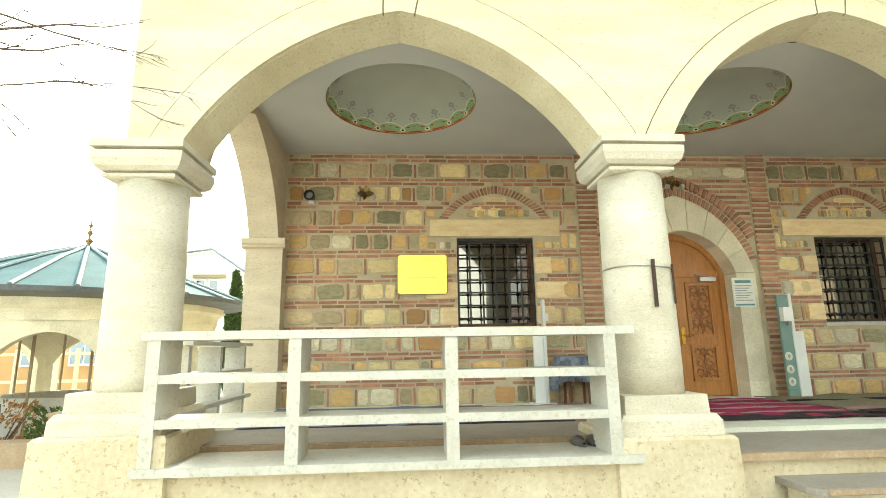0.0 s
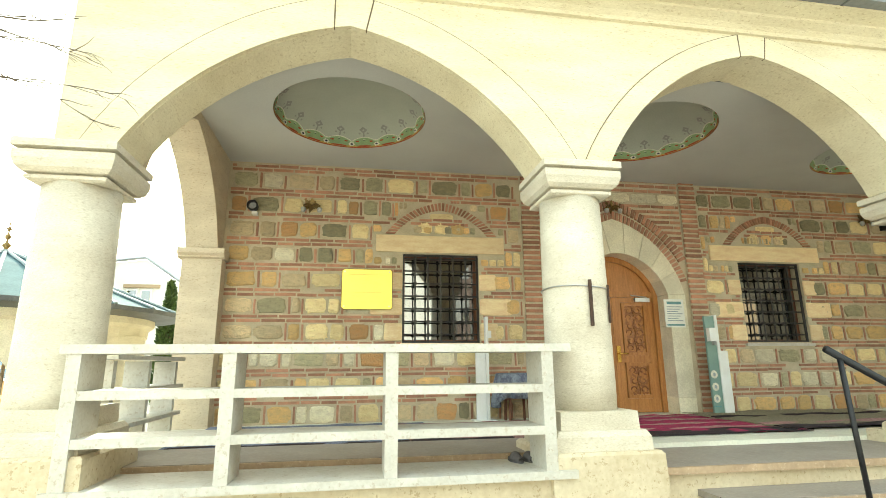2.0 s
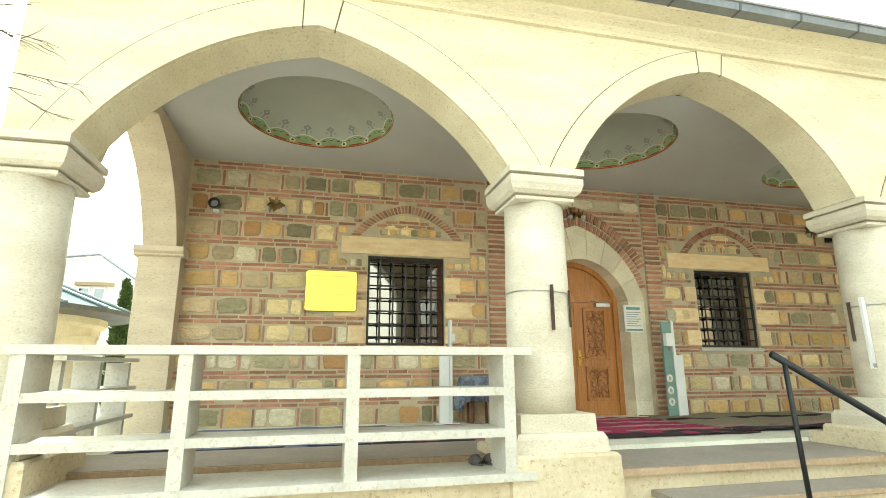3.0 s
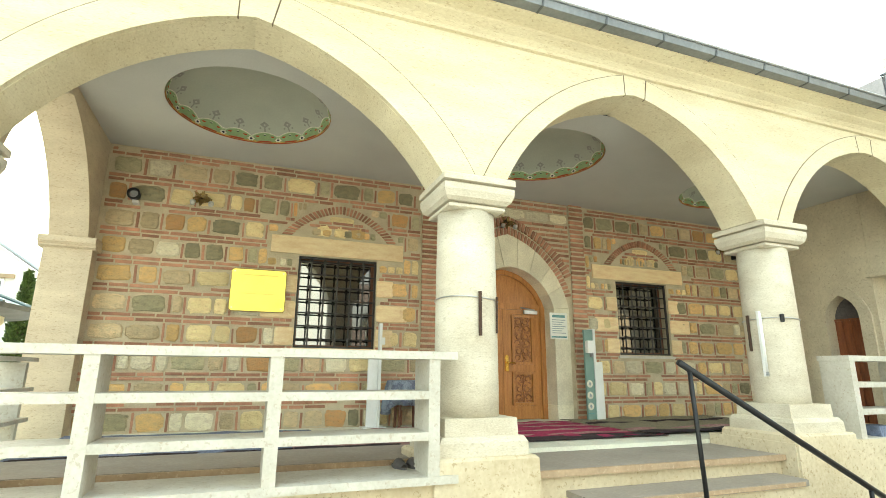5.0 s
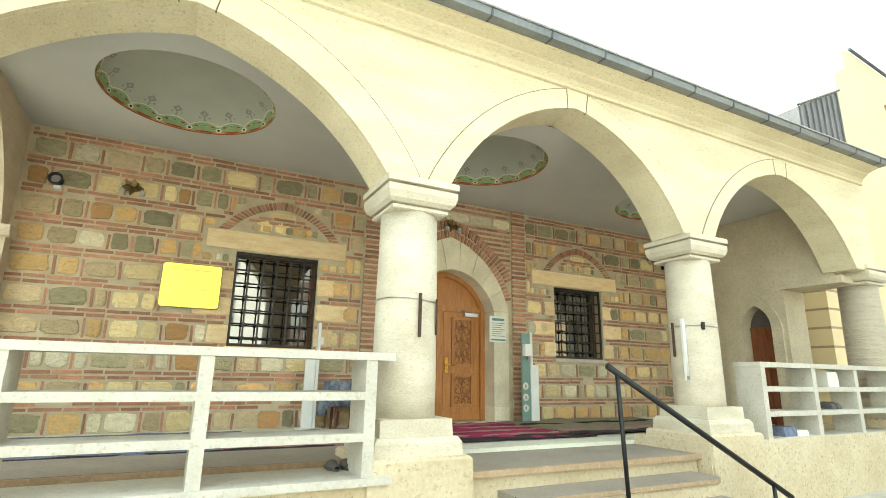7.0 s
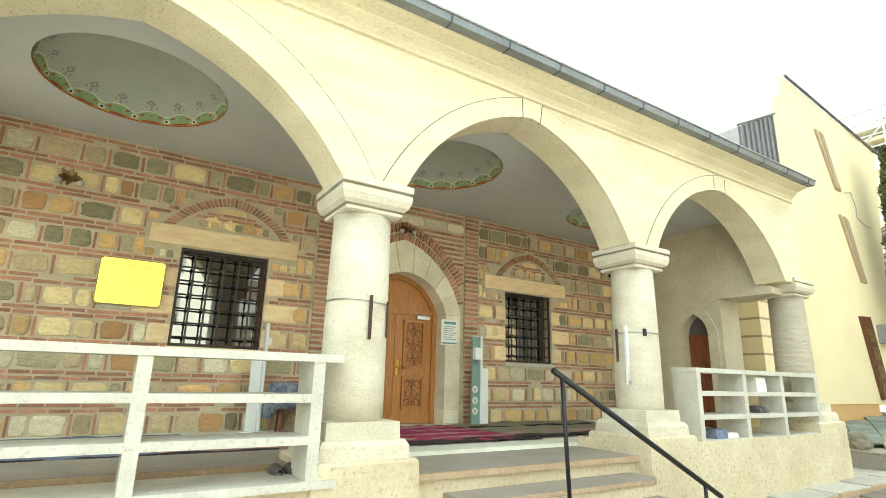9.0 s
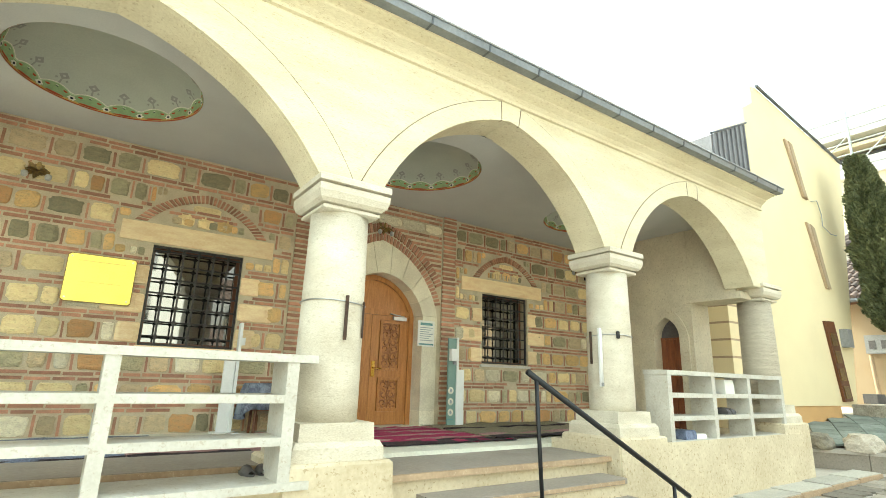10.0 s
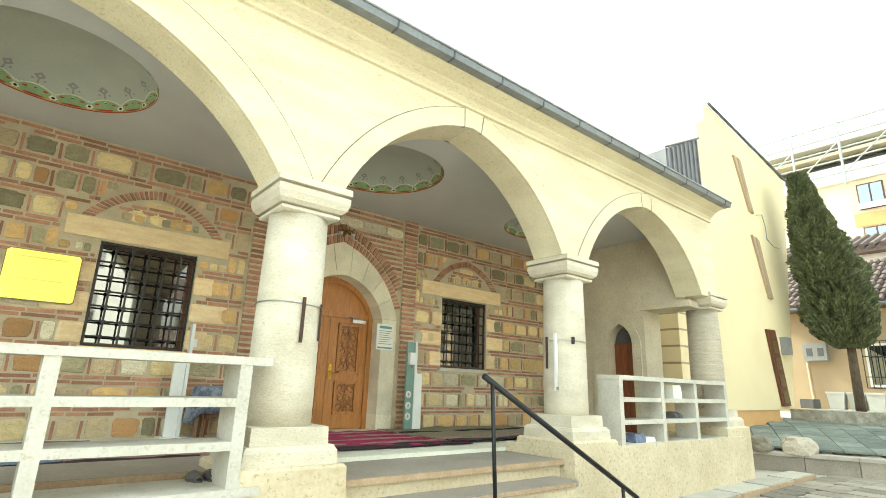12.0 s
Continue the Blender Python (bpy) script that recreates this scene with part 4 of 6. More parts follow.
# ---- painted rims of the domes ----
def dome_point(a, s, off=0.005):
    """A place on the dome's inside: angle round, s from the rim up (radians of the profile)."""
    r, z = (DOME_R - off) * math.cos(s), (0.42 - off) * math.sin(s)
    return (r * math.cos(a), r * math.sin(a), z + 0.002)


def dome_patch(bm, cells, off):
    for quad in cells:
        bm.faces.new([bm.verts.new(dome_point(a, s, off)) for a, s in quad])


def ring_strip(s_low, s_high, off, n=120):
    bm = bmesh.new()
    for i in range(n):
        a, b = 2 * math.pi * i / n, 2 * math.pi * (i + 1) / n
        dome_patch(bm, [[(a, s_low(a)), (b, s_low(b)), (b, s_high(b)), (a, s_high(a))]], off)
    return bm


def blobs(count, phase, s, da, ds, off, sides=8, inner=1.0):
    """A ring of small painted shapes, alike and evenly spaced."""
    bm = bmesh.new()
    for k in range(count):
        a0 = 2 * math.pi * (k + phase) / count
        bm.faces.new([bm.verts.new(dome_point(a0 + da * math.cos(t) * (1 if i % 2 == 0 else inner), s + ds * math.sin(t) * (1 if i % 2 == 0 else inner), off)) for i, t in enumerate(2 * math.pi * j / sides for j in range(sides))])
    return bm


domes = [o for o in scene.objects if o.name.startswith("ceiling_dome")]
N = 16
for d in domes:
    paint = lambda name, bm, m: part(name, bm, m, d)
    edge = lambda a: 0.20 + 0.13 * abs(math.sin(N * a / 2)) ** 0.8
    paint("red_line", ring_strip(lambda a: 0.0, lambda a: 0.03, 0.004), PAINT_RED)
    paint("green_band", ring_strip(lambda a: 0.06 + 0.03 * math.cos(N * a), edge, 0.004), PAINT_GREEN)
    paint("pale_band", ring_strip(lambda a: edge(a) - 0.045, edge, 0.0055), PAINT_PALE)
    paint("cream_outline", ring_strip(lambda a: edge(a), lambda a: edge(a) + 0.02, 0.004), PAINT_WHITE)
    paint("ochre_band", ring_strip(lambda a: 0.03, lambda a: 0.06 + 0.03 * math.cos(N * a), 0.004), PAINT_OCHRE)
    paint("red_arcs", blobs(N, 0.5, 0.06, 0.12, 0.028, 0.011), PAINT_RED)
    paint("cream_arcs", blobs(N, 0.5, 0.13, 0.11, 0.035, 0.007, 10), PAINT_WHITE)
    paint("green_arcs", blobs(N, 0.5, 0.145, 0.085, 0.035, 0.009, 10), PAINT_GREEN)
    paint("rosettes", blobs(N, 0.0, 0.12, 0.055, 0.075, 0.009, 12, 0.7), PAINT_WHITE)
    paint("rosette_eyes", blobs(N, 0.0, 0.12, 0.021, 0.032, 0.012), PAINT_BLACK)
    paint("red_petals", blobs(N, 0.27, 0.21, 0.05, 0.024, 0.010), PAINT_RED)
    paint("red_petals", blobs(N, 0.73, 0.21, 0.05, 0.024, 0.010), PAINT_RED)
    paint("white_dots", blobs(N, 0.5, 0.235, 0.034, 0.05, 0.010), PAINT_WHITE)
    paint("dark_dots", blobs(N, 0.5, 0.235, 0.018, 0.028, 0.012), PAINT_BLACK)
    bm = bmesh.new()
    for k in range(N):
        a0 = 2 * math.pi * (k + 0.5) / N
        turn = [(0.075 * math.cos(t), 0.085 * math.sin(t)) for t in (0, math.pi / 2, math.pi, 3 * math.pi / 2)]
        for (p0, q0), (p1, q1) in zip(turn, turn[1:] + turn[:1]):
            bm.faces.new([bm.verts.new(dome_point(a0 + p, 0.53 + q, 0.005)) for p, q in ((p0, q0), (p1, q1), (p1 * 0.3, q1 * 0.3), (p0 * 0.3, q0 * 0.3))])
        bm.faces.new([bm.verts.new(dome_point(a0 + p, q, 0.005)) for p, q in ((-.012, .35), (.012, .35), (.012, .45), (-.012, .45))])
        for p in (-0.07, 0.07):
            bm.faces.new([bm.verts.new(dome_point(a0 + p + u, q, 0.005)) for u, q in ((-.02, .44), (0, .41), (.02, .44), (0, .47))])
    paint("grey_lozenges", bm, PAINT_GREY)

# unseen plaster slab added above ceiling and domes, so that no gap shows
part("ceiling_slab", cube(-2.2, 9.9, 4.3, 7.7, 5.1, 5.13), PLASTER, None)["kind"] = "structure"


# ---- things on the back wall ----
plate = thing("name_plate", (0, 0, 0), "yellow enamel name plate with rounded corners", "sign")
bm = prism([(-0.185 + x, z) for x, z in ((0.03, 2.335), (0.69, 2.335), (0.715, 2.36), (0.715, 2.885), (0.69, 2.91), (0.03, 2.91), (0.0, 2.885), (0.0, 2.36))], 7.42, 7.445)
part("plate_edge", prism([(-0.195 + x * 1.028, 2.6225 + (z - 2.6225) * 1.035) for x, z in ((0.03, 2.335), (0.69, 2.335), (0.715, 2.36), (0.715, 2.885), (0.69, 2.91), (0.03, 2.91), (0.0, 2.885), (0.0, 2.36))], 7.43, 7.45), BRONZE, plate, "thin dark border")
part("plate_face", bm, GOLD_PLATE, plate)
part("wall_spacer", cube(0.0, 0.35, 7.445, 7.5, 2.4, 2.85), BRONZE, plate)
for k, w in enumerate((0.5, 0.44)):
    part("text_bar", cube(0.17 - w / 2, 0.17 + w / 2, 7.417, 7.4195, 2.83 - 0.26 * k, 2.836 - 0.26 * k), PALE_YELLOW, plate)
for x in (-0.15, 0.49):
    for z in (2.375, 2.875):
        part("screw", cube(x - 0.008, x + 0.008, 7.412, 7.42, z - 0.008, z + 0.008), STEEL, plate)

siren = thing("wall_floodlight", (-1.48, 7.42, 3.80), "round black ring lamp on a white bracket", "lamp")
bm = bmesh.new()
for i in range(24):
    a, b = 2 * math.pi * i / 24, 2 * math.pi * (i + 1) / 24
    P = lambda t, r, y: bm.verts.new((r * math.cos(t), y, r * math.sin(t)))
    bm.faces.new((P(a, .078, -.07), P(b, .078, -.07), P(b, .055, -.07), P(a, .055, -.07)))
    bm.faces.new((P(a, .078, -.07), P(b, .078, -.07), P(b, .07, .04), P(a, .07, .04)))
    bm.faces.new((P(a, .055, -.07), P(b, .055, -.07), P(b, .05, -.03), P(a, .05, -.03)))
bmesh.ops.remove_doubles(bm, verts=bm.verts[:], dist=1e-4)
part("ring_housing", bm, BLACK_METAL, siren, smooth=False)
part("lens", cube(-0.047, 0.047, -0.035, -0.02, -0.047, 0.047), GLAZED_GREY, siren)
part("bracket", cube(-0.01, 0.06, -0.03, 0.08, -0.115, -0.075), WHITE_PLASTIC, siren, bevel=0.008)


def sconce(x, z):
    """Two little lamps on a leafy bronze bracket."""
    s = thing("wall_sconce", (x, WALL_Y, z), "aged bronze leaf sconce with two glass cups", "wall lamp", "wall sconces")
    r = random.Random(3)
    bm = bmesh.new()
    for k in range(16):
        a = r.uniform(0, 6.28)
        p = Vector((0.12 * math.cos(a) * r.random(), -0.03 - 0.03 * r.random(), 0.03 + 0.09 * math.sin(a) * r.random()))
        d = Vector((math.cos(a), -0.3, math.sin(a))).normalized() * 0.055
        q = d.cross(Vector((0, 1, 0))).normalized() * 0.025
        t = Vector((0, 0.012, 0))
        vs = [bm.verts.new(v) for v in (p - d, p + q, p + d, p - q)] + [bm.verts.new(v + t) for v in (p - d, p + q, p + d, p - q)]
        for f in ((0, 1, 2, 3), (7, 6, 5, 4), (0, 4, 5, 1), (1, 5, 6, 2), (2, 6, 7, 3), (3, 7, 4, 0)):
            bm.faces.new([vs[i] for i in f])
    part("leaf_bracket", bm, BRONZE, s)
    part("back_plate", cube(-0.05, 0.05, -0.03, 0.02, -0.03, 0.1), BRONZE, s, bevel=0.01)
    for k in (-1, 1):
        part("arm", tube([(0, -0.03, 0.02), (k * 0.06, -0.08, 0.04), (k * 0.115, -0.1, 0.0), (k * 0.115, -0.1, -0.03)], 0.012), BRONZE, s, smooth=True)
        part("cup", lathe([(0.018, -0.10), (0.033, -0.085), (0.036, -0.04), (0.022, -0.025)], k * 0.115, -0.1, 16), FROSTED, s, "frosted glass cup", smooth=True)
    return s


sconce(-0.66, 3.84)
sconce(4.09, 4.02)
sconce(8.92, 3.98)
cam_box = thing("wall_camera", (9.3, 7.42, 3.86), "small dark security camera on the wall", "camera")
part("body", cube(-0.06, 0.06, -0.1, 0.08, -0.045, 0.045), BLACK_METAL, cam_box, bevel=0.012)
part("lens_ring", cube(-0.035, 0.035, -0.115, -0.1, -0.03, 0.03), GLAZED_GREY, cam_box, bevel=0.008)

# printed sheets beside the door
def sheet(x0, x1, z0, z1, y, title):
    s = thing("notice_sheet", (0, 0, 0), "printed white notice sheet in a clear sleeve", "notice", "notices")
    part("paper", cube(x0, x1, y - 0.006, y, z0, z1), PAPER, s)
    w, h = x1 - x0, z1 - z0
    part("title_bar", cube(x0 + w * .12, x1 - w * .12, y - 0.008, y - 0.006, z1 - h * .17, z1 - h * .07), title, s)
    for k in range(7):
        za = z1 - h * (0.25 + 0.085 * k)
        part("text_bar", cube(x0 + w * .1, x1 - w * (.1 + .12 * (k % 3)), y - 0.008, y - 0.006, za - h * .03, za), INK_GREY, s)
    part("footer_bar", cube(x0 + w * .05, x1 - w * .05, y - 0.008, y - 0.006, z0 + h * .04, z0 + h * .10), title, s)
    part("sleeve_edge", cube(x0 - 0.006, x1 + 0.006, y, y + 0.006, z0 - 0.006, z1 + 0.006), WHITE_PLASTIC, s)
    return s


sheet(4.86, 5.19, 2.10, 2.53, 7.464, INK_TEAL)
sheet(2.92, 3.12, 2.12, 2.58, 7.464, INK_GREY)

# sanitiser stand
st = thing("sanitiser_stand", (-0.06, 0, 0), "teal and white hand sanitiser stand on a white foot", "dispenser stand")
part("foot", cube(5.28, 5.80, 7.02, 7.34, FLOOR + 0.008, FLOOR + 0.03), WHITE_PLASTIC, st, bevel=0.006)
part("front_panel", cube(5.36, 5.52, 7.15, 7.19, FLOOR + 0.03, 2.24), TEAL_PANEL, st, bevel=0.004)
part("side_panel", cube(5.52, 5.56, 7.13, 7.27, FLOOR + 0.03, 2.26), WHITE_PLASTIC, st, bevel=0.004)
part("drip_panel", cube(5.56, 5.70, 7.16, 7.25, FLOOR + 0.03, 1.72), WHITE_PLASTIC, st, bevel=0.004)
part("dispenser", cube(5.37, 5.48, 7.07, 7.15, 1.86, 2.06), WHITE_PLASTIC, st, bevel=0.012)
part("nozzle", cube(5.41, 5.45, 7.05, 7.10, 1.80, 1.86), GLAZED_GREY, st)
for z in (1.02, 1.19, 1.37):
    bm = prism([(5.42 + 0.055 * math.cos(a), z + 0.06 * math.sin(a)) for a in (2 * math.pi * i / 20 for i in range(20))], 7.146, 7.15)
    disc = part("icon_disc", bm, PAINT_WHITE, st, "round printed icon")
    part("icon_mark", prism([(5.42 + 0.022 * math.cos(a), z + 0.03 * math.sin(a)) for a in (2 * math.pi * i / 7 for i in range(7))], 7.143, 7.146), INK_GREY, disc)
part("text_bar", cube(5.36, 5.48, 7.146, 7.15, 0.90, 0.915), INK_TEAL, st)

# second stand, seen from behind the rack
st2 = thing("panel_stand", (0, 0, 0), "white folded sheet-metal stand", "stand")
part("panel", cube(1.72, 1.86, 7.26, 7.30, FLOOR + 0.02, 1.76), WHITE_PLASTIC, st2, bevel=0.004)
part("side_fold", cube(1.862, 1.90, 7.22, 7.32, FLOOR + 0.02, 2.22), WHITE_PLASTIC, st2, bevel=0.004)
part("foot", cube(1.66, 1.98, 7.14, 7.40, FLOOR, FLOOR + 0.02), WHITE_PLASTIC, st2)
part("hook", cube(1.90, 1.95, 7.24, 7.30, 1.92, 2.02), WHITE_PLASTIC, st2, bevel=0.006)

# small table under a plaid cloth
tb = thing("small_table", (2.26, 7.14, FLOOR), "small wooden table beside the brick pilaster", "table")
part("tabletop", lathe([(0.25, 0.60), (0.26, 0.61), (0.26, 0.635)], 0, 0, 24), DARK_WOOD, tb)
for a in (0.7, 2.3, 3.9, 5.5):
    part("leg", tube([(0.19 * math.cos(a), 0.19 * math.sin(a), 0.0), (0.17 * math.cos(a), 0.17 * math.sin(a), 0.6)], 0.02, steps=8), DARK_WOOD, tb)
bm = bmesh.new()
rings = []
for i, (r, z, wob) in enumerate(((0.0, 0.645, 0), (0.2, 0.645, 0), (0.275, 0.64, 0.004), (0.29, 0.55, 0.02), (0.30, 0.42, 0.04), (0.31, 0.30, 0.055))):
    ring = []
    for k in range(64):
        a = 2 * math.pi * k / 64
        drop = (0.16 * max(0, math.sin(2 * a - 0.6)) if i >= 4 else 0)
        rr = r + wob * math.sin(9 * a + 0.6 * math.sin(3 * a))
        ring.append(bm.verts.new((rr * math.cos(a), rr * math.sin(a), z - (0.12 if i == 5 else 0.04) * max(0, math.cos(2 * a)) * (i > 3) + (0.12 * drop))))
    rings.append(ring)
for lo, hi in zip(rings, rings[1:]):
    for k in range(64):
        bm.faces.new((lo[k], lo[(k + 1) % 64], hi[(k + 1) % 64], hi[k]))
cloth = tagged(part("tablecloth", bm, PLAID, None, smooth=True), "blue red plaid cloth hanging over a table", "tablecloth")
cloth.location = (2.26, 7.14, FLOOR + 0.002)
cloth.modifiers.new("thick", "SOLIDIFY").thickness = 0.006


# ---- rugs ----
def rug(name, x0, x1, y0, y1, z, material, label, stripes=(), wave=0.008, skew=0.0):
    r = thing(name, (0, 0, 0), label, "rug", "rugs")
    def sheet_bm(a, b, c, d, lift, n=24, m=8):
        bm = bmesh.new()
        g = [[bm.verts.new((a + (b - a) * i / n + skew * j / m, c + (d - c) * j / m, z + lift + wave * (1 + math.sin(3.1 * (a + (b - a) * i / n) + 1.7 * j)) * (0.5 + 0.5 * math.sin(5 * i + j)) )) for j in range(m + 1)] for i in range(n + 1)]
        for i in range(n):
            for j in range(m):
                bm.faces.new((g[i][j], g[i + 1][j], g[i + 1][j + 1], g[i][j + 1]))
        res = bmesh.ops.extrude_face_region(bm, geom=bm.faces[:])
        for v in res["geom"]:
            if isinstance(v, bmesh.types.BMVert):
                v.co.z -= 0.012
        return bm
    part("weave", sheet_bm(x0, x1, y0, y1, 0.014), material, r)
    for a, b, c, d, m in stripes:
        part("stripe", sheet_bm(a, b, c, d, 0.019, 12, 4), m, r)
    return r


rug("entrance_rug", 3.15, 5.15, 5.35, 7.3, FLOOR, RUG_MAGENTA, "magenta and black woven wool rug before the door", [(3.15, 5.15, 5.30, 5.62, RUG_BLACK)] + [(3.2, 5.1, 5.75 + 0.42 * k, 5.80 + 0.42 * k, RUG_PINK) for k in range(4)])
rug("porch_rug", 4.9, 7.9, 5.45, 7.35, FLOOR + 0.018, RUG_OLIVE, "olive grey patterned kilim along the wall", [(4.9, 7.9, 5.42, 5.60, RUG_BLACK), (4.9, 7.9, 5.75, 5.85, RUG_PINK), (4.9, 7.9, 6.6, 6.7, RUG_BLACK)], wave=0.012)
rug("prayer_rug", -1.75, 0.95, 5.3, 7.2, FLOOR, RUG_BLUE, "blue grey patterned prayer carpet", [(-1.7, 0.9, 5.4 + 0.45 * k, 5.5 + 0.45 * k, RUG_BLACK) for k in range(4)])
rug("striped_rug", 0.6, 2.5, 5.2, 6.9, FLOOR + 0.016, RUG_PINK, "faded pink striped rug on the porch floor", [(0.6, 2.5, 5.3 + 0.4 * k, 5.42 + 0.4 * k, RUG_BLACK) for k in range(4)])

# slippers on the edge slab
def slipper(x, y, z, rz):
    s = thing("slipper", (x, y, z), "grey rubber slipper on the marble edge", "slipper", "slippers", rz=rz)
    out = [(0.045 * math.sin(a) * (1.0 if math.cos(a) > 0 else 0.85), -0.13 * math.cos(a)) for a in (2 * math.pi * i / 20 for i in range(20))]
    part("sole", prism(out, 0, 0.022, "z"), RUBBER, s, bevel=0.004)
    bm = bmesh.new()
    g = []
    for j in range(5):
        y_ = -0.115 + 0.03 * j
        w = 0.03 + 0.006 * j
        g.append([bm.verts.new((w * math.cos(t), y_, 0.02 + (0.028 + 0.008 * j) * math.sin(t))) for t in (math.pi * i / 8 for i in range(9))])
    for lo, hi in zip(g, g[1:]):
        for i in range(8):
            bm.faces.new((lo[i], lo[i + 1], hi[i + 1], hi[i]))
    up = part("upper", bm, RUBBER, s, smooth=True)
    up.modifiers.new("thick", "SOLIDIFY").thickness = 0.006
    return s


for x, rz in ((1.27, 6), (1.385, -4)):
    slipper(x + 0.05, 4.22, FRONT + 0.045, rz)

# wire bands, hanging rods and a tube lamp on the middle columns
def banded(col_xy, z, rod_a, rod_len, extra):
    cx, cy = col_xy
    w = thing("column_band", (cx, cy, 0), "grey wire band round a column with a hanging iron rod", "wire band", "column bands")
    part("wire", tube([(0.290 * math.cos(a), 0.290 * math.sin(a), z + 0.01 * math.sin(a * 2)) for a in (2 * math.pi * i / 40 for i in range(41))], 0.006, steps=6), STEEL, w)
    x, y = 0.30 * math.cos(rod_a), 0.30 * math.sin(rod_a)
    part("rod", tube([(x, y, z + 0.05), (x, y, z - rod_len)], 0.016, steps=8), RUST, w, "rusty iron rod")
    if extra:
        a = radians(-120)
        bm = cube(-0.022, 0.022, -0.018, 0.018, z - 0.045, z + 0.05)
        bmesh.ops.rotate(bm, verts=bm.verts[:], cent=(0, 0, 0), matrix=Matrix.Rotation(a + math.pi / 2, 3, "Z"))
        bmesh.ops.translate(bm, verts=bm.verts[:], vec=(0.292 * math.cos(a), 0.292 * math.sin(a), 0))
        part("clamp", bm, BLACK_METAL, w, bevel=0.012)
    else:
        x2, y2 = 0.297 * math.cos(rod_a + 0.75), 0.297 * math.sin(rod_a + 0.75)
        part("rod", tube([(x2, y2, z + 0.02), (x2, y2, z - 0.30)], 0.010, steps=8), RUST, w, "rusty iron rod")
    return w


banded(COLS[1][:2], 2.18, -math.pi / 2 + 0.02, 0.33, False)
banded(COLS[2][:2], 2.16, radians(168), 0.36, True)
lamp = thing("tube_lamp", (COLS[2][0] - 0.292, COLS[2][1] - 0.096, 0), "white fluorescent tube lamp strapped to a column", "lamp")
part("tube", tube([(0, 0, 1.55), (0, 0, 2.22)], 0.016, steps=10), WHITE_PLASTIC, lamp, smooth=True)
part("holder", cube(-0.02, 0.02, 0.0, 0.03, 1.52, 2.25), WHITE_PLASTIC, lamp)
part("end_cap", tube([(0, 0, 1.53), (0, 0, 1.57)], 0.02, steps=10), GLAZED_GREY, lamp)

# folded things in the far rack
for x, z, m, name, label in ((7.0, 0.862, RUG_BLUE, "folded_cloth", "blue folded cloth on a rack shelf"), (7.25, 0.862, PAPER, "small_box", "small white carton on a rack shelf"), (8.05, 1.176, RUBBER, "shoe", "dark shoe on a rack shelf"), (8.18, 1.176, RUBBER, "shoe", "dark shoe on a rack shelf"), (8.12, 1.468, PAPER, "paper_bag", "white paper bag on a rack shelf")):
    h = {"folded_cloth": 0.12, "small_box": 0.07, "shoe": 0.09, "paper_bag": 0.2}[name]
    bm = bmesh.new()
    w = 0.05 if name == "shoe" else 0.13
    rings = [(1.0, 0), (1.0, h * 0.45), (0.8 if name == "shoe" else 0.96, h * 0.8), (0.45 if name == "shoe" else 0.9, h)]
    vs = [[bm.verts.new((x + w * k * sx, 4.02 + 0.12 * k * sy + (0.04 if name == "shoe" else 0) * (1 - k), z + dz)) for sx, sy in ((-1, -1), (1, -1), (1, 1), (-1, 1))] for k, dz in rings]
    for lo, hi in zip(vs, vs[1:]):
        for i in range(4):
            bm.faces.new((lo[i], lo[(i + 1) % 4], hi[(i + 1) % 4], hi[i]))
    bm.faces.new(vs[0][::-1])
    bm.faces.new(vs[-1])
    tagged(part(name, bm, m, None, bevel=0.01), label, name.replace("_", " "))

# wooden side rack under the side arch
shelf = thing("side_shelf", (0, 0, 0), "pale marble side rack under the side arch", "shoe rack")
for y in (4.95, 5.75, 6.55):
    part("upright", cube(-2.25, -2.02, y - 0.03, y + 0.04, FRONT, 1.61), WHITE_MARBLE, shelf, bevel=0.006)
for z in (1.06, 1.36, 1.66):
    part("shelf", cube(-2.27, -1.96, 4.85, 6.65, z - 0.04, z), WHITE_MARBLE, shelf, bevel=0.006)

# ---- stair flagstones, kerb and terrace ----
kerb = thing("kerb_strip", (0, 0, 0), "stone kerb strip along the porch plinth", "kerb", kind="structure")
for k in range(6):
    x = 5.6 + 1.08 * k
    part("kerb_slab", cube(x, x + 1.07, 3.42, 3.83, 0, 0.10 + 0.015 * k), KERB_STONE, kerb, bevel=0.01)
    part("kerb_face", cube(x, x + 1.07, 3.39, 3.418, 0, 0.09 + 0.015 * k), BROWN_STONE, kerb)
terrace = thing("terrace_wall", (0, 0, 0), "low grey stone terrace wall with slab coping", "wall", kind="structure")
d = Vector((0.42, -0.907, 0))
nrm = Vector((0.907, 0.42, 0))
p0 = Vector((12.45, 4.6, 0))
for k in range(-1, 9):
    a = p0 + d * (0.9 * k)
    for name, lo, hi, t0, t1, m in (("wall_stone", 0, 0.37, 0.0, 0.3, FACING), ("coping_slab", 0.372, 0.44, -0.03, 0.36, COPING)):
        bm = bmesh.new()
        vs = [bm.verts.new(a + d * (0.004 + s * 0.89) + nrm * t + Vector((0, 0, z))) for s in (0, 1) for t in (t0, t1) for z in (lo, hi)]
        for f in ((0, 1, 3, 2), (4, 6, 7, 5), (0, 4, 5, 1), (2, 3, 7, 6), (0, 2, 6, 4), (1, 5, 7, 3)):
            bm.faces.new([vs[i] for i in f])
        part(name, bm, m, terrace, bevel=0.012)


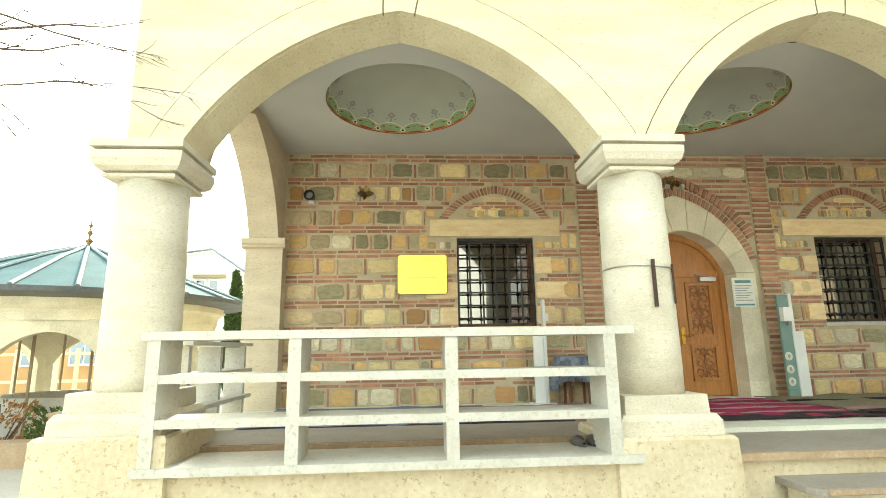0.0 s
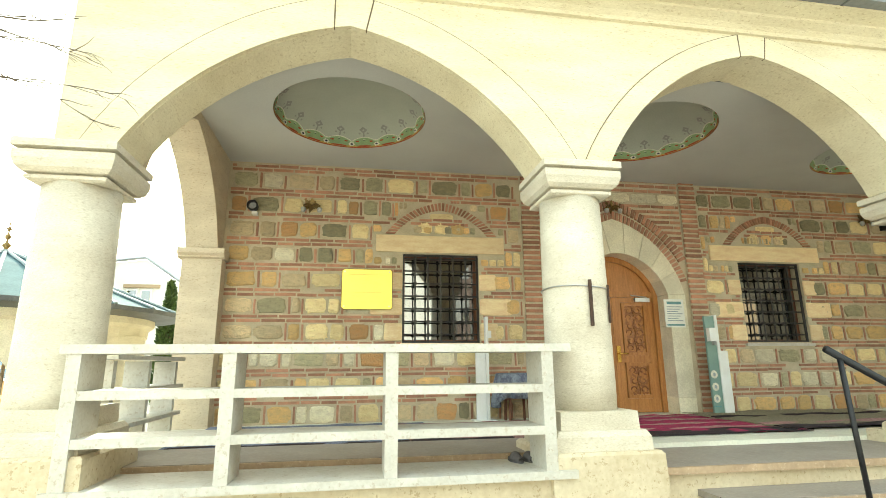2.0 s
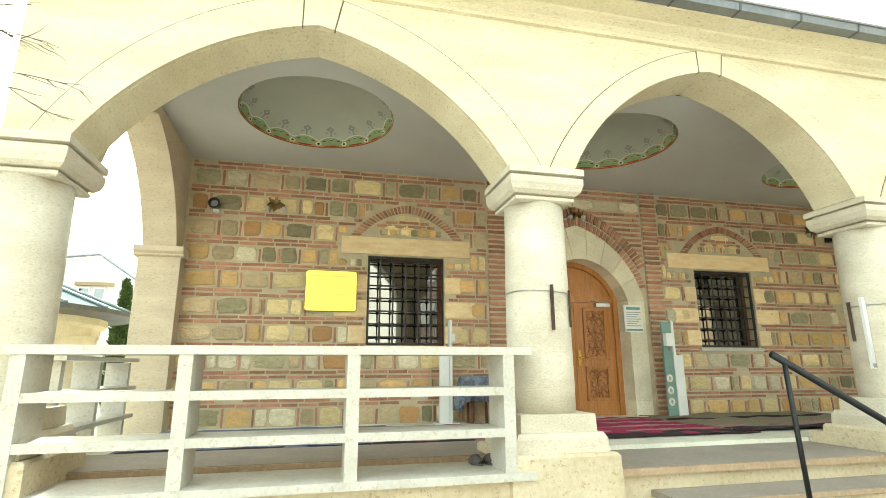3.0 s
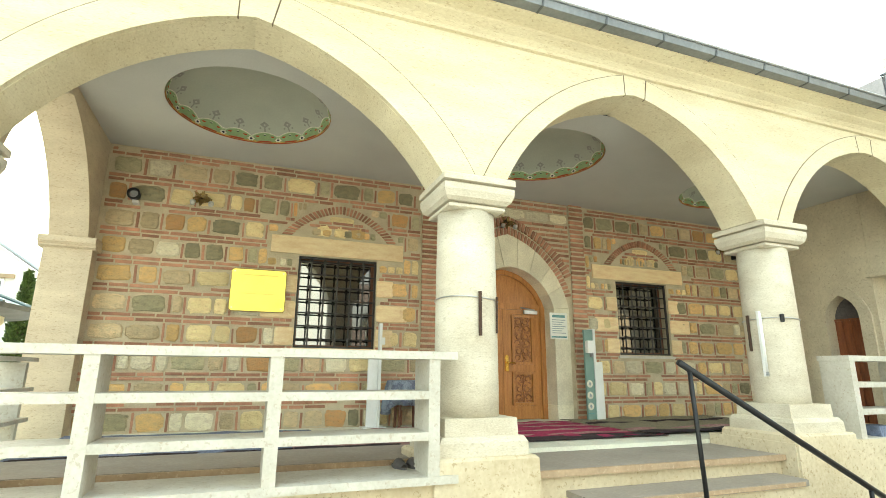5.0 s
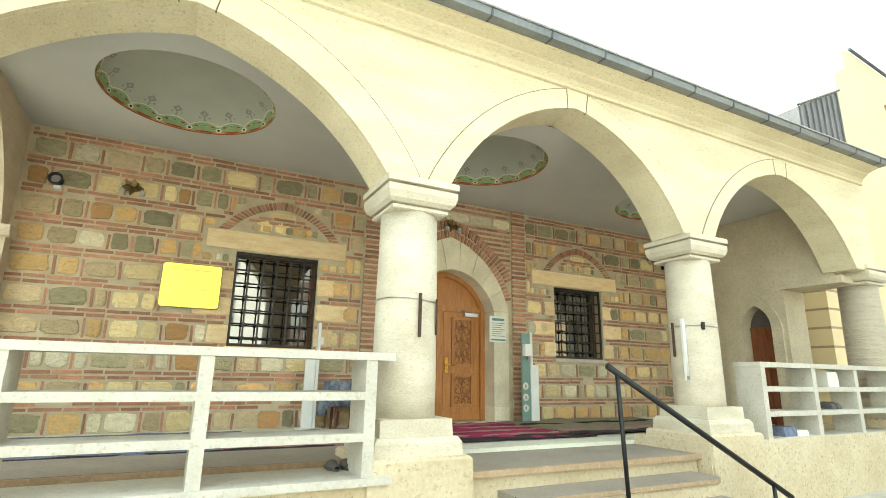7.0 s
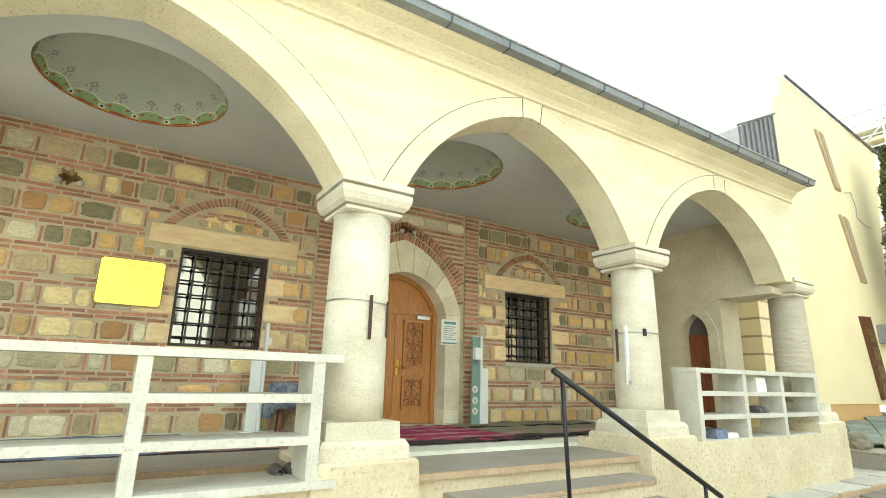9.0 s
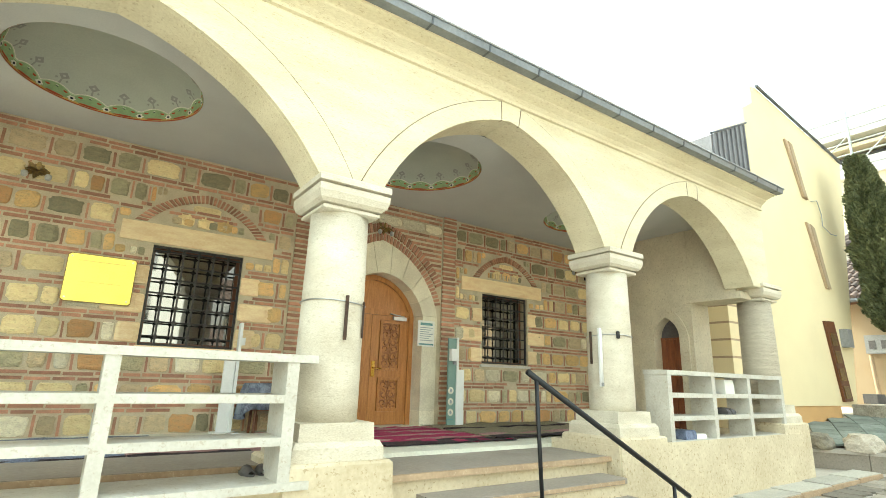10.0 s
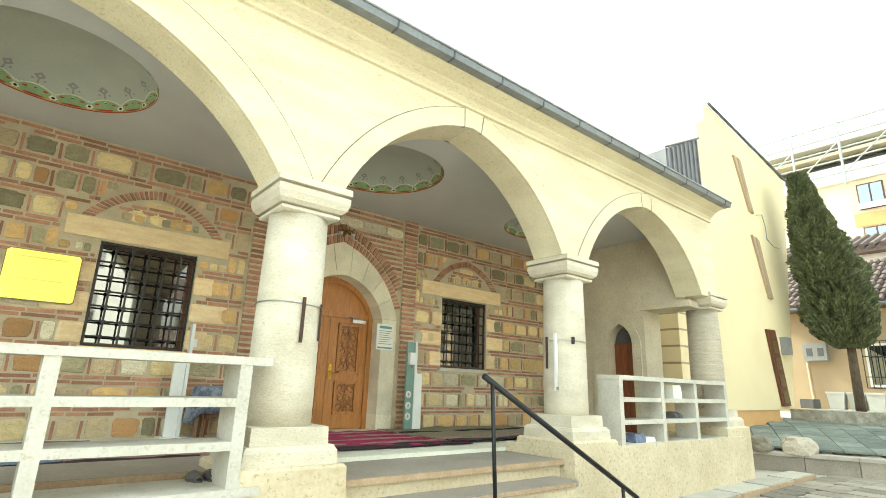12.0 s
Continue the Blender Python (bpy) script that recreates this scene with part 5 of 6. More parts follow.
def boulder(x, y, z, sx, sy, sz, seed, label, rock):
    bm = bmesh.new()
    bmesh.ops.create_icosphere(bm, subdivisions=3, radius=1)
    for v in bm.verts:
        n = noise.noise(v.co * 1.3 + Vector((seed, 0, 0))) * 0.35 + noise.noise(v.co * 3 + Vector((0, seed, 0))) * 0.12
        v.co *= 1 + n
        v.co = Vector((max(-.95, min(.95, v.co.x)) * sx, v.co.y * sy, max(-.55, min(.7, v.co.z)) * sz))
    ob = tagged(part("boulder", bm, rock, None), label, "boulder", "boulders")
    ob.location = (x, y, z)
    return ob


boulder(12.62, 4.50, 0.56, 0.27, 0.24, 0.24, 3, "dark rough boulder lying on the terrace coping", DARK_ROCK)
boulder(13.02, 3.92, 0.56, 0.36, 0.30, 0.26, 8, "pale rough boulder lying on the terrace coping", PALE_ROCK)

# pavers of the terrace, and flagstones of the yard near it
pav = thing("terrace_paving", (0, 0, 0), "grey green concrete pavers of the terrace", "paving", kind="structure")
bm = cube(-0.5, 0.5, -0.5, 0.5, -1, 1)
bmesh.ops.bevel(bm, geom=[e for e in bm.edges if all(v.co.z > 0 for v in e.verts)], offset=0.03, segments=1, affect="EDGES")
paver_me = bpy.data.meshes.new("paver")
bm.to_mesh(paver_me)
bm.free()
paver_me.materials.append(PAVER)
for i in range(9):
    for j in range(16):
        p = p0 + nrm * (0.62 + 0.5 * i) + d * (0.5 * j - 0.6)
        if p.y > 5.35:
            continue
        ob = new("paver", paver_me)
        ob.parent = pav
        sl = (terrain(*(p + nrm * 0.2)[:2]) - terrain(*(p - nrm * 0.2)[:2])) / 0.4
        ny = Vector((nrm.x, nrm.y, sl)).normalized()
        ob.matrix_basis = Matrix.Translation((p.x, p.y, terrain(p.x, p.y) + 0.04)) @ Matrix((d, ny, d.cross(ny))).transposed().to_4x4() @ Matrix.Diagonal((0.485, 0.485, 0.02, 1))
flags = thing("yard_flagstones", (0, 0, 0), "uneven brown grey flagstones of the yard", "paving", kind="structure")
flag_meshes = []
for s in range(4):
    r = random.Random(40 + s)
    bm = prism([((0.5 - 0.06 * r.random()) * math.copysign(abs(math.cos(a)) ** 0.5, math.cos(a)), (0.5 - 0.06 * r.random()) * math.copysign(abs(math.sin(a)) ** 0.5, math.sin(a))) for a in (2 * math.pi * i / 12 + 0.26 for i in range(12))], -1, 1, "z")
    me = bpy.data.meshes.new("flagstone")
    bm.to_mesh(me)
    bm.free()
    me.materials.append(FLAG)
    flag_meshes.append(me)
r = random.Random(5)
for i in range(20):
    for j in range(11):
        x, y = 5.9 + 0.46 * i + r.uniform(-.05, .05), 3.2 - 0.42 * j + r.uniform(-.05, .05)
        if past(x + 0.2, y) > -0.04:
            continue
        ob = new("flagstone", flag_meshes[(i * 3 + j) % 4])
        ob.parent = flags
        ob.matrix_basis = Matrix.LocRotScale((x, y, terrain(x, y) + 0.004 + r.uniform(0, 0.008)), Euler((0, 0, r.uniform(-.2, .2))), (r.uniform(.49, .58), r.uniform(.45, .53), 0.02))


# ---- annex with banded masonry, behind the end opening ----
annex = thing("annex", (0, 0, 0), "pale banded annex with ribbed grey metal roof", "building")
for k in range(13):
    z = 0.06 + 0.355 * k
    part("stone_course", cube(11.0, 11.65, 5.23, 8.6, z, z + 0.31), YELLOW_WALL, annex, bevel=0.008)
    part("band", cube(11.012, 11.638, 5.242, 8.58, z + 0.31, z + 0.355), BROWN_STONE, annex)
part("link_wall", cube(11.65, 13.45, 5.6, 6.3, 0.0, 4.64), YELLOW_WALL, annex)
part("upper_wall", cube(11.6, 13.36, 5.55, 6.3, 4.64, 6.85), YELLOW_WALL, annex)
roofblock = part("metal_roof", prism([(11.62, 6.85), (13.38, 6.85), (13.38, 8.24), (11.62, 7.40)], 5.5, 6.2), SHEET_GREY, annex, "ribbed grey metal cladding")
for k in range(8):
    x = 11.66 + 0.235 * k
    part("rib", cube(x, x + 0.03, 5.46, 5.5, 6.85, 7.40 + (x - 11.62) * 0.477), SHEET_GREY, roofblock)
part("roof_edge", tube([(11.55, 5.46, 7.40), (13.42, 5.46, 8.28)], 0.03, steps=6), ROOF_LEAD, roofblock)

# ---- tall cream building ----
yb = thing("cream_building", (0, 0, 0), "tall cream rendered building with ochre base and slit windows", "building")
part("wall", prism([(13.45, 1.18), (18.1, 1.18), (19.95, 8.9), (14.36, 9.66), (14.02, 9.60), (14.02, 9.1), (13.45, 8.75)], 5.5, 6.3), YELLOW_WALL, yb)
part("base_wall", prism([(13.45, 0.3), (17.0, 0.3), (17.0, 1.18), (13.45, 1.18)], 5.52, 6.3), ORANGE_WALL, yb, "ochre painted base")
part("roof_edge", tube([(14.30, 5.46, 9.70), (20.0, 5.46, 8.93)], 0.045, steps=6), ROOF_LEAD, yb)
for quad in ([(15.68, 8.52), (15.98, 8.48), (16.72, 6.90), (16.42, 6.92)], [(16.36, 6.16), (16.70, 6.08), (17.40, 4.36), (17.10, 4.36)]):
    w = part("window", prism(quad, 5.44, 5.5), BROWN_STONE, yb, "slanting slit window with ochre reveal")
    cx, cz = sum(p[0] for p in quad) / 4, sum(p[1] for p in quad) / 4
    part("reveal", prism([(cx + 0.05 + (x - cx) * 0.72, cz + (z - cz) * 0.97) for x, z in quad], 5.425, 5.44), PEACH_WALL, w)
dr = part("door", prism([(16.55, 3.39), (17.15, 3.42), (17.66, 1.30), (17.1, 1.28)], 5.43, 5.5), DARK_WOOD, yb, "dark panelled door")
for k in range(4):
    t = 0.15 + 0.22 * k
    x0 = 16.55 + 0.55 * t
    z0 = 3.39 - 2.1 * t
    part("panel", prism([(x0 + 0.1, z0), (x0 + 0.46, z0 + 0.01), (x0 + 0.54, z0 - 0.32), (x0 + 0.18, z0 - 0.33)], 5.415, 5.43), BRONZE, dr)
part("wall_box", cube(17.62, 17.95, 5.30, 5.5, 2.75, 3.25), GLAZED_GREY, yb, "grey electric box", bevel=0.02)
part("wire", tube([(16.9, 5.46, 6.9), (17.3, 5.44, 7.0), (17.5, 5.44, 6.6), (17.45, 5.44, 6.25), (18.0, 5.44, 6.1), (18.5, 5.46, 6.15)], 0.012, steps=6), GLAZED_GREY, yb)

# planter bed before the low house
bed = thing("planter_bed", (0, 0, 0), "raised bed with rough grey stone edge", "planter", kind="structure")
part("bed_wall", prism([(17.4, 5.4), (17.2, 4.6), (17.9, 3.0), (19.0, -1.0), (24, -1.0), (24, 5.4)], 0.7, 1.22, "z"), ROUGH_STONE, bed, bevel=0.04)

# ---- low house with tiled roof ----
house = thing("low_house", (0, 0, 0), "low peach house with tiled roof and barred window", "house")
HX = 22.0
part("wall", cube(HX, HX + 6, -6, 7.2, 1.0, 4.62), PEACH_WALL, house)
part("roof_slab", prism([(HX - 0.6, 4.50), (HX - 0.6, 4.60), (HX + 4, 6.9), (HX + 7, 5.2), (HX + 7, 4.5)], -6.5, 7.6, "y"), DARK_WOOD, house)
bm = bmesh.new()
for k in range(62):
    y = -6.4 + 0.225 * k
    for j in range(9):
        a, b = 0.11 * j, 0.11 * (j + 1)
        xa, za = HX - 0.62 + 4.6 * a, 4.63 + 2.3 * a
        xb, zb = HX - 0.62 + 4.6 * b, 4.65 + 2.3 * b
        tube([(xa, y, za + 0.03), (xb + 0.05, y, zb)], [0.1, 0.085], bm, 6)
part("roof_tiles", bm, TERRACOTTA, house, "weathered dark clay tiles")["kind"] = "stuff"
part("eave_gutter", tube([(HX - 0.68, -6.5, 4.55), (HX - 0.68, 7.6, 4.55)], 0.07, steps=8), ROOF_LEAD, house)
for y0 in (4.45, 2.75):
    w = part("window", cube(HX - 0.03, HX + 0.05, y0 - 1.25, y0, 1.95, 3.35), WHITE_PLASTIC, house, "white framed window behind dark bars")
    for a, b in ((y0 - 1.17, y0 - 0.67), (y0 - 0.58, y0 - 0.08)):
        part("pane", cube(HX - 0.045, HX - 0.03, a, b, 2.03, 3.27), WINDOW_GLASS, w)
    for z in (1.9, 2.25, 2.9, 3.4):
        part("bar", cube(HX - 0.2, HX - 0.18, y0 - 1.3, y0 + 0.05, z, z + 0.025), BLACK_IRON, w)
    for k in range(9):
        y = y0 - 1.3 + 1.35 * k / 8
        part("bar", cube(HX - 0.2, HX - 0.18, y - 0.012, y + 0.012, 1.9, 3.42), BLACK_IRON, w)
meter = thing("meter_box", (0, 0, 0), "grey twin electricity meter box on the wall", "meter box")
part("box", cube(HX - 0.3, HX, 5.45, 6.15, 2.8, 3.4), GLAZED_GREY, meter, bevel=0.02)
for y in (5.62, 5.95):
    part("meter_window", cube(HX - 0.315, HX - 0.3, y - 0.09, y + 0.09, 2.95, 3.22), RUBBER, meter)
part("conduit", tube([(HX - 0.1, 6.1, 2.75), (HX - 0.1, 6.05, 1.2)], 0.06, steps=8), BROWN_STONE, meter)
hedge_wall = thing("rear_house", (0, 0, 0), "plain rear house with grey tiled roof", "house")
part("wall", cube(30, 36, -4, 14, 1, 8.2), WHITE_WALL, hedge_wall)
part("roof", prism([(29.4, 8.1), (29.4, 8.3), (33, 9.6), (36.6, 8.3), (36.6, 8.1)], -4.5, 14.5, "y"), TERRACOTTA, hedge_wall)
bm = bmesh.new()
for k in range(50):
    y = -4.4 + 0.38 * k
    tube([(29.3, y, 8.35), (33, y, 9.68)], 0.13, bm, 6)
part("roof_ridges", bm, TERRACOTTA, hedge_wall)["kind"] = "stuff"


# planters and chair by the house
def pot(x, y, z, s, label="white plastic planter tub beside the house"):
    p = thing("planter_tub", (x, y, z), label, "planter", "planter tubs")
    part("tub", square_stack([(0.19 * s, 0), (0.24 * s, 0.5 * s), (0.26 * s, 0.5 * s), (0.26 * s, 0.56 * s), (0.22 * s, 0.56 * s), (0.21 * s, 0.5 * s)], 0, 0), LIGHT_GREY, p, bevel=0.01)
    part("soil", cube(-0.2 * s, 0.2 * s, -0.2 * s, 0.2 * s, 0.48 * s, 0.52 * s), BARK, p)
    return p


for k, (x, y) in enumerate(((20.6, 5.05), (20.7, 4.55), (20.6, 4.05))):
    pot(x, y, 1.22, 0.95)
bag = tagged(part("rubbish_bag", cube(19.6, 20.3, 5.45, 5.8, 1.22, 1.5), RUBBER, None, bevel=0.1), "black rubbish bag against the wall", "bag")
ch = thing("plastic_chair", (20.2, 2.35, 1.22), "white moulded plastic garden chair", "chair", rz=-60)
part("seat", cube(-0.25, 0.25, -0.24, 0.24, 0.40, 0.44), WHITE_PLASTIC, ch, bevel=0.015)
for x in (-0.23, 0.23):
    for y in (-0.22, 0.24):
        part("leg", tube([(x * 1.1, y * 1.1, 0), (x, y, 0.42)], 0.028, steps=8), WHITE_PLASTIC, ch)
    part("armrest", tube([(x * 1.1, -0.24, 0.42), (x * 1.15, -0.22, 0.64), (x * 1.15, 0.2, 0.66)], 0.028, steps=8), WHITE_PLASTIC, ch, smooth=True)
part("back_frame", tube([(0.25, 0.24, 0.42), (0.26, 0.30, 0.75), (0.16, 0.33, 0.9), (-0.16, 0.33, 0.9), (-0.26, 0.30, 0.75), (-0.25, 0.24, 0.42)], 0.028, steps=8), WHITE_PLASTIC, ch, smooth=True)
for k in range(5):
    x = -0.16 + 0.08 * k
    part("back_slat", tube([(x, 0.25, 0.44), (x, 0.32, 0.88)], 0.02, steps=6), WHITE_PLASTIC, ch)


# ---- trees ----
def leaf_cloud(name, count, place, size, material, parent, seed):
    """Many small folded sprays, each of two faces."""
    r = random.Random(seed)
    verts, faces = [], []
    for _ in range(count):
        p, out = place(r)
        s = size * r.uniform(0.6, 1.4)
        d = (out + Vector((r.uniform(-.6, .6), r.uniform(-.6, .6), r.uniform(-.2, .9)))).normalized()
        u = d.cross(Vector((r.uniform(-1, 1), r.uniform(-1, 1), r.uniform(-1, 1)))).normalized()
        b = len(verts)
        n = d.cross(u) * 0.25
        for v in (p - d * s, p + u * s * 0.5 + n * s, p + d * s, p - u * s * 0.5 + n * s):
            verts.append(v[:])
        faces += [(b, b + 1, b + 2), (b, b + 2, b + 3)]
    me = bpy.data.meshes.new(name)
    me.from_pydata(verts, [], faces)
    me.materials.append(material)
    ob = new(name, me)
    ob.parent = parent
    return ob


def column_tree(name, x, y, z, height, radius, trunk, seed, material, label, count, lean=(0, 0)):
    t = thing(name, (x, y, z), label, "tree", "evergreen trees")
    part("trunk", tube([(0, 0, -0.1), (0.02, 0.0, trunk), (lean[0] * 0.5, lean[1] * 0.5, height * 0.6), (lean[0] * 0.93, lean[1] * 0.93, height * 0.93)], [0.13, 0.11, 0.06, 0.015], steps=10), BARK, t, smooth=True)
    for k in range(9):
        a = k * 2.4
        zz = trunk + (height - trunk) * (0.03 + 0.085 * k)
        lx, ly = lean[0] * (zz - trunk) / (height - trunk), lean[1] * (zz - trunk) / (height - trunk)
        part("limb", tube([(lx, ly, zz), (lx + radius * 0.6 * math.cos(a) * (1 - k / 14), ly + radius * 0.6 * math.sin(a) * (1 - k / 14), zz + 0.45)], [0.04, 0.012], steps=6), BARK, t)

    def place(r):
        while True:
            k = r.random()
            a = r.uniform(0, 2 * math.pi)
            lump = 0.80 + 0.26 * noise.noise(Vector((math.cos(a) * 1.6 + seed, math.sin(a) * 1.6, k * 5))) + 0.24 * noise.noise(Vector((math.cos(a) * 4, math.sin(a) * 4 + seed, k * 16)))
            shape = min(1.0, (1 - k) * 1.5 + 0.18) ** 0.8 * min(1.0, k * 6 + 0.5)
            rad = radius * shape * lump * (r.random() ** 0.28)
            if r.random() < shape + 0.15:
                zz = trunk + (height - trunk) * k
                return Vector((rad * math.cos(a) + lean[0] * (zz - trunk) / (height - trunk), rad * math.sin(a) + lean[1] * (zz - trunk) / (height - trunk), zz)), Vector((math.cos(a), math.sin(a), 0.5))
    crown = leaf_cloud("crown", count, place, 0.07, material, t, seed)
    return t


column_tree("thuja_tree", 18.72, 4.07, 1.15, 7.2, 0.98, 1.85, 2, GREEN_LEAF, "dense dark green clipped thuja on a bare trunk", 70000, (-0.5, 0.55))
column_tree("conifer_tree", -10.75, 24.0, 0, 6.5, 0.55, 0.3, 5, DARK_LEAF, "slim yellow green conifer by the white house", 5000)
column_tree("conifer_tree", -6.15, 18.5, 0, 4.4, 0.42, 0.2, 9, DARK_LEAF, "slim green conifer behind the side arch", 4000)

# bare tree whose twigs reach before the porch
bare = thing("bare_tree", (-5.6, 3.0, 0), "bare grey tree with thin hanging twigs", "tree")
part("trunk", tube([(0, 0, -0.1), (0.05, 0.02, 1.6), (0.2, 0.05, 3.4), (0.5, 0.2, 5.2)], [0.16, 0.13, 0.10, 0.05], steps=10), BARK, bare, smooth=True)
tr_ = random.Random(12)


def twig(p, d, length, rad, depth):
    pts, radii = [Vector(p)], [rad]
    dirn = Vector(d).normalized()
    for k in range(6):
        dirn = (dirn + Vector((tr_.uniform(-.22, .22), tr_.uniform(-.2, .2), tr_.uniform(-.26, .22)))).normalized()
        pts.append(pts[-1] + dirn * length / 6)
        radii.append(rad * (1 - 0.13 * (k + 1)))
    part("branch" if depth == 0 else "twig", tube(pts, radii, steps=6), BARK, bare)
    if depth < 2:
        for k in range(2, 6):
            side_ = Vector((tr_.uniform(0.2, 1), tr_.uniform(-.5, .5), tr_.uniform(-.9, .5)))
            if tr_.random() < 0.75:
                twig(pts[k], dirn + side_ * 0.9, length * tr_.uniform(0.22, 0.42), max(0.0035, radii[k] * 0.6), depth + 1)


limb = [(0.3, 0.1, 3.6), (1.2, 0.3, 3.85), (2.0, 0.42, 3.75)]
part("limb", tube(limb, [0.06, 0.035, 0.02], steps=8), BARK, bare, smooth=True)
for p, d, ln, rd in (((2.0, 0.42, 3.75), (1, 0.02, 0.02), 1.75, 0.014), ((2.0, 0.42, 3.72), (1, 0.0, 0.18), 1.5, 0.012), ((1.9, 0.40, 3.68), (1, 0.05, -0.3), 1.0, 0.011), ((2.4, 0.43, 3.4), (1, 0.02, -0.05), 1.6, 0.007), ((2.0, 0.42, 3.3), (1, 0.05, -0.16), 1.4, 0.006), ((1.7, 0.4, 3.95), (1, 0.02, 0.12), 1.9, 0.012)):
    twig(p, d, ln, rd, 0)


# ---- fountain pavilion ----
pv = thing("fountain_pavilion", (-6.85, 11.2, 0), "round stone fountain pavilion with teal sheet-metal roof", "pavilion")
R_E, Z_E, Z_A, SIDES = 3.25, 2.60, 3.80, 8
off8 = math.pi / 8
corner = lambda k, r: (r * math.cos(2 * math.pi * k / SIDES + off8), r * math.sin(2 * math.pi * k / SIDES + off8))
bm = bmesh.new()
for k in range(24):
    a, b = 2 * math.pi * k / 24, 2 * math.pi * (k + 1) / 24
    rings = [(R_E, Z_E), (R_E * 0.72, Z_E + 0.36), (R_E * 0.4, Z_E + 0.78), (0.06, Z_A)]
    for (r0, z0), (r1, z1) in zip(rings, rings[1:]):
        bm.faces.new([bm.verts.new(v) for v in ((r0 * math.cos(a), r0 * math.sin(a), z0), (r0 * math.cos(b), r0 * math.sin(b), z0), (r1 * math.cos(b), r1 * math.sin(b), z1), (r1 * math.cos(a), r1 * math.sin(a), z1))])
bmesh.ops.remove_doubles(bm, verts=bm.verts[:], dist=1e-4)
pr = part("roof", bm, COPPER_ROOF, pv, "teal weathered metal roof")
for k in range(24):
    a = 2 * math.pi * k / 24
    part("seam", tube([(r * math.cos(a), r * math.sin(a), z + 0.02) for r, z in ((R_E, Z_E), (R_E * 0.72, Z_E + 0.36), (R_E * 0.4, Z_E + 0.78), (0.06, Z_A))], 0.035, steps=6), SEAM_GLINT, pr)
part("eave", lathe([(R_E - 0.5, Z_E - 0.12), (R_E, Z_E - 0.07), (R_E + 0.02, Z_E + 0.01)], 0, 0, 24, caps=False), ROOF_LEAD, pv)
part("ring_beam", lathe([(2.62, 2.12), (2.64, 2.3), (2.74, 2.36), (2.74, 2.52), (2.2, 2.52), (2.2, 2.12)], 0, 0, 24, caps=False), DRESSED, pv)
fin = part("finial", lathe([(0.03, Z_A - 0.05), (0.02, Z_A + 0.05), (0.08, Z_A + 0.13), (0.02, Z_A + 0.2), (0.015, Z_A + 0.25), (0.06, Z_A + 0.31), (0.015, Z_A + 0.37), (0.012, Z_A + 0.42), (0.045, Z_A + 0.47), (0.01, Z_A + 0.52), (0.004, Z_A + 0.7)], 0, 0, 14), BRONZE, pv, "dark metal finial", smooth=True)
for k in range(8):
    am = 2 * math.pi * k / 8 + math.pi / 8
    half = 2.45 * math.tan(math.pi / 8)
    opening = arch(-half + 0.24, half - 0.24, 1.35, 0.58, 0.9, 8)
    for pts in ([(-half, 2.14), (-half, 0.0), (-half + 0.24, 0.0)] + opening[:9] + [(0, 2.14)], [(0, 2.14)] + opening[8:] + [(half - 0.24, 0.0), (half, 0.0), (half, 2.14)]):
        bm = prism(pts, 2.25, 2.55)
        bmesh.ops.rotate(bm, verts=bm.verts[:], cent=(0, 0, 0), matrix=Matrix.Rotation(am - math.pi / 2, 3, "Z"))
        part("arch_pier", bm, DRESSED, pv)
part("basin", lathe([(1.3, 0), (1.3, 0.8), (1.15, 0.8), (1.1, 0.5)], 0, 0, 24), WHITE_MARBLE, pv, smooth=False)
for k in range(14):
    a = 2 * math.pi * k / 14
    part("screen_bar", tube([(1.9 * math.cos(a), 1.9 * math.sin(a), 0), (1.9 * math.cos(a), 1.9 * math.sin(a), 2.1)], 0.025, steps=6), PEACH_WALL, pv)

# low planter, bin and shrubs before the pavilion
bin_ = thing("litter_bin", (-4.55, 7.6, 0), "peach painted litter bin on a wooden curb", "bin")
part("body", square_stack([(0.2, 0.0), (0.22, 0.75), (0.24, 0.76), (0.24, 0.8)], 0, 0), PEACH_WALL, bin_, bevel=0.01)
part("badge", prism([(0.07 * math.cos(a), 0.58 + 0.07 * math.sin(a)) for a in (2 * math.pi * i / 16 for i in range(16))], -0.235, -0.2), PAINT_RED, bin_)
curb = tagged(part("flower_bed_edge", cube(-9, -3.6, 8.0, 8.3, 0, 0.35), BROWN_STONE, None, bevel=0.02), "brown stone edge of a flower bed", "kerb", kind="structure")


def shrub(x, y, z, r0, count, m, label, seed):
    s = thing("shrub", (x, y, z), label, "shrub", "shrubs")
    rs = random.Random(seed)
    for k in range(7):
        a = rs.uniform(0, 6.28)
        part("stem", tube([(0, 0, 0), (0.4 * r0 * math.cos(a), 0.4 * r0 * math.sin(a), r0 * 0.7), (0.8 * r0 * math.cos(a), 0.8 * r0 * math.sin(a), r0 * 1.4)], [0.015, 0.01, 0.005], steps=5), BARK, s)
    leaf_cloud("leaves", count, lambda r: ((lambda a, k, q: (Vector((r0 * q * math.cos(a), r0 * q * math.sin(a), r0 * (0.2 + 1.3 * k))), Vector((math.cos(a), math.sin(a), 0.5))))(r.uniform(0, 6.28), r.random(), r.random() ** 0.5)), 0.05, m, s, seed)
    return s


shrub(-6.3, 8.7, 0.1, 0.5, 260, DRY_LEAF, "sparse dry orange brown shrub", 3)
shrub(-7.2, 8.6, 0.1, 0.45, 300, DRY_LEAF, "sparse dry orange brown shrub", 6)
shrub(-5.4, 8.7, 0.1, 0.45, 420, DARK_LEAF, "small green shrub by the pavilion", 8)

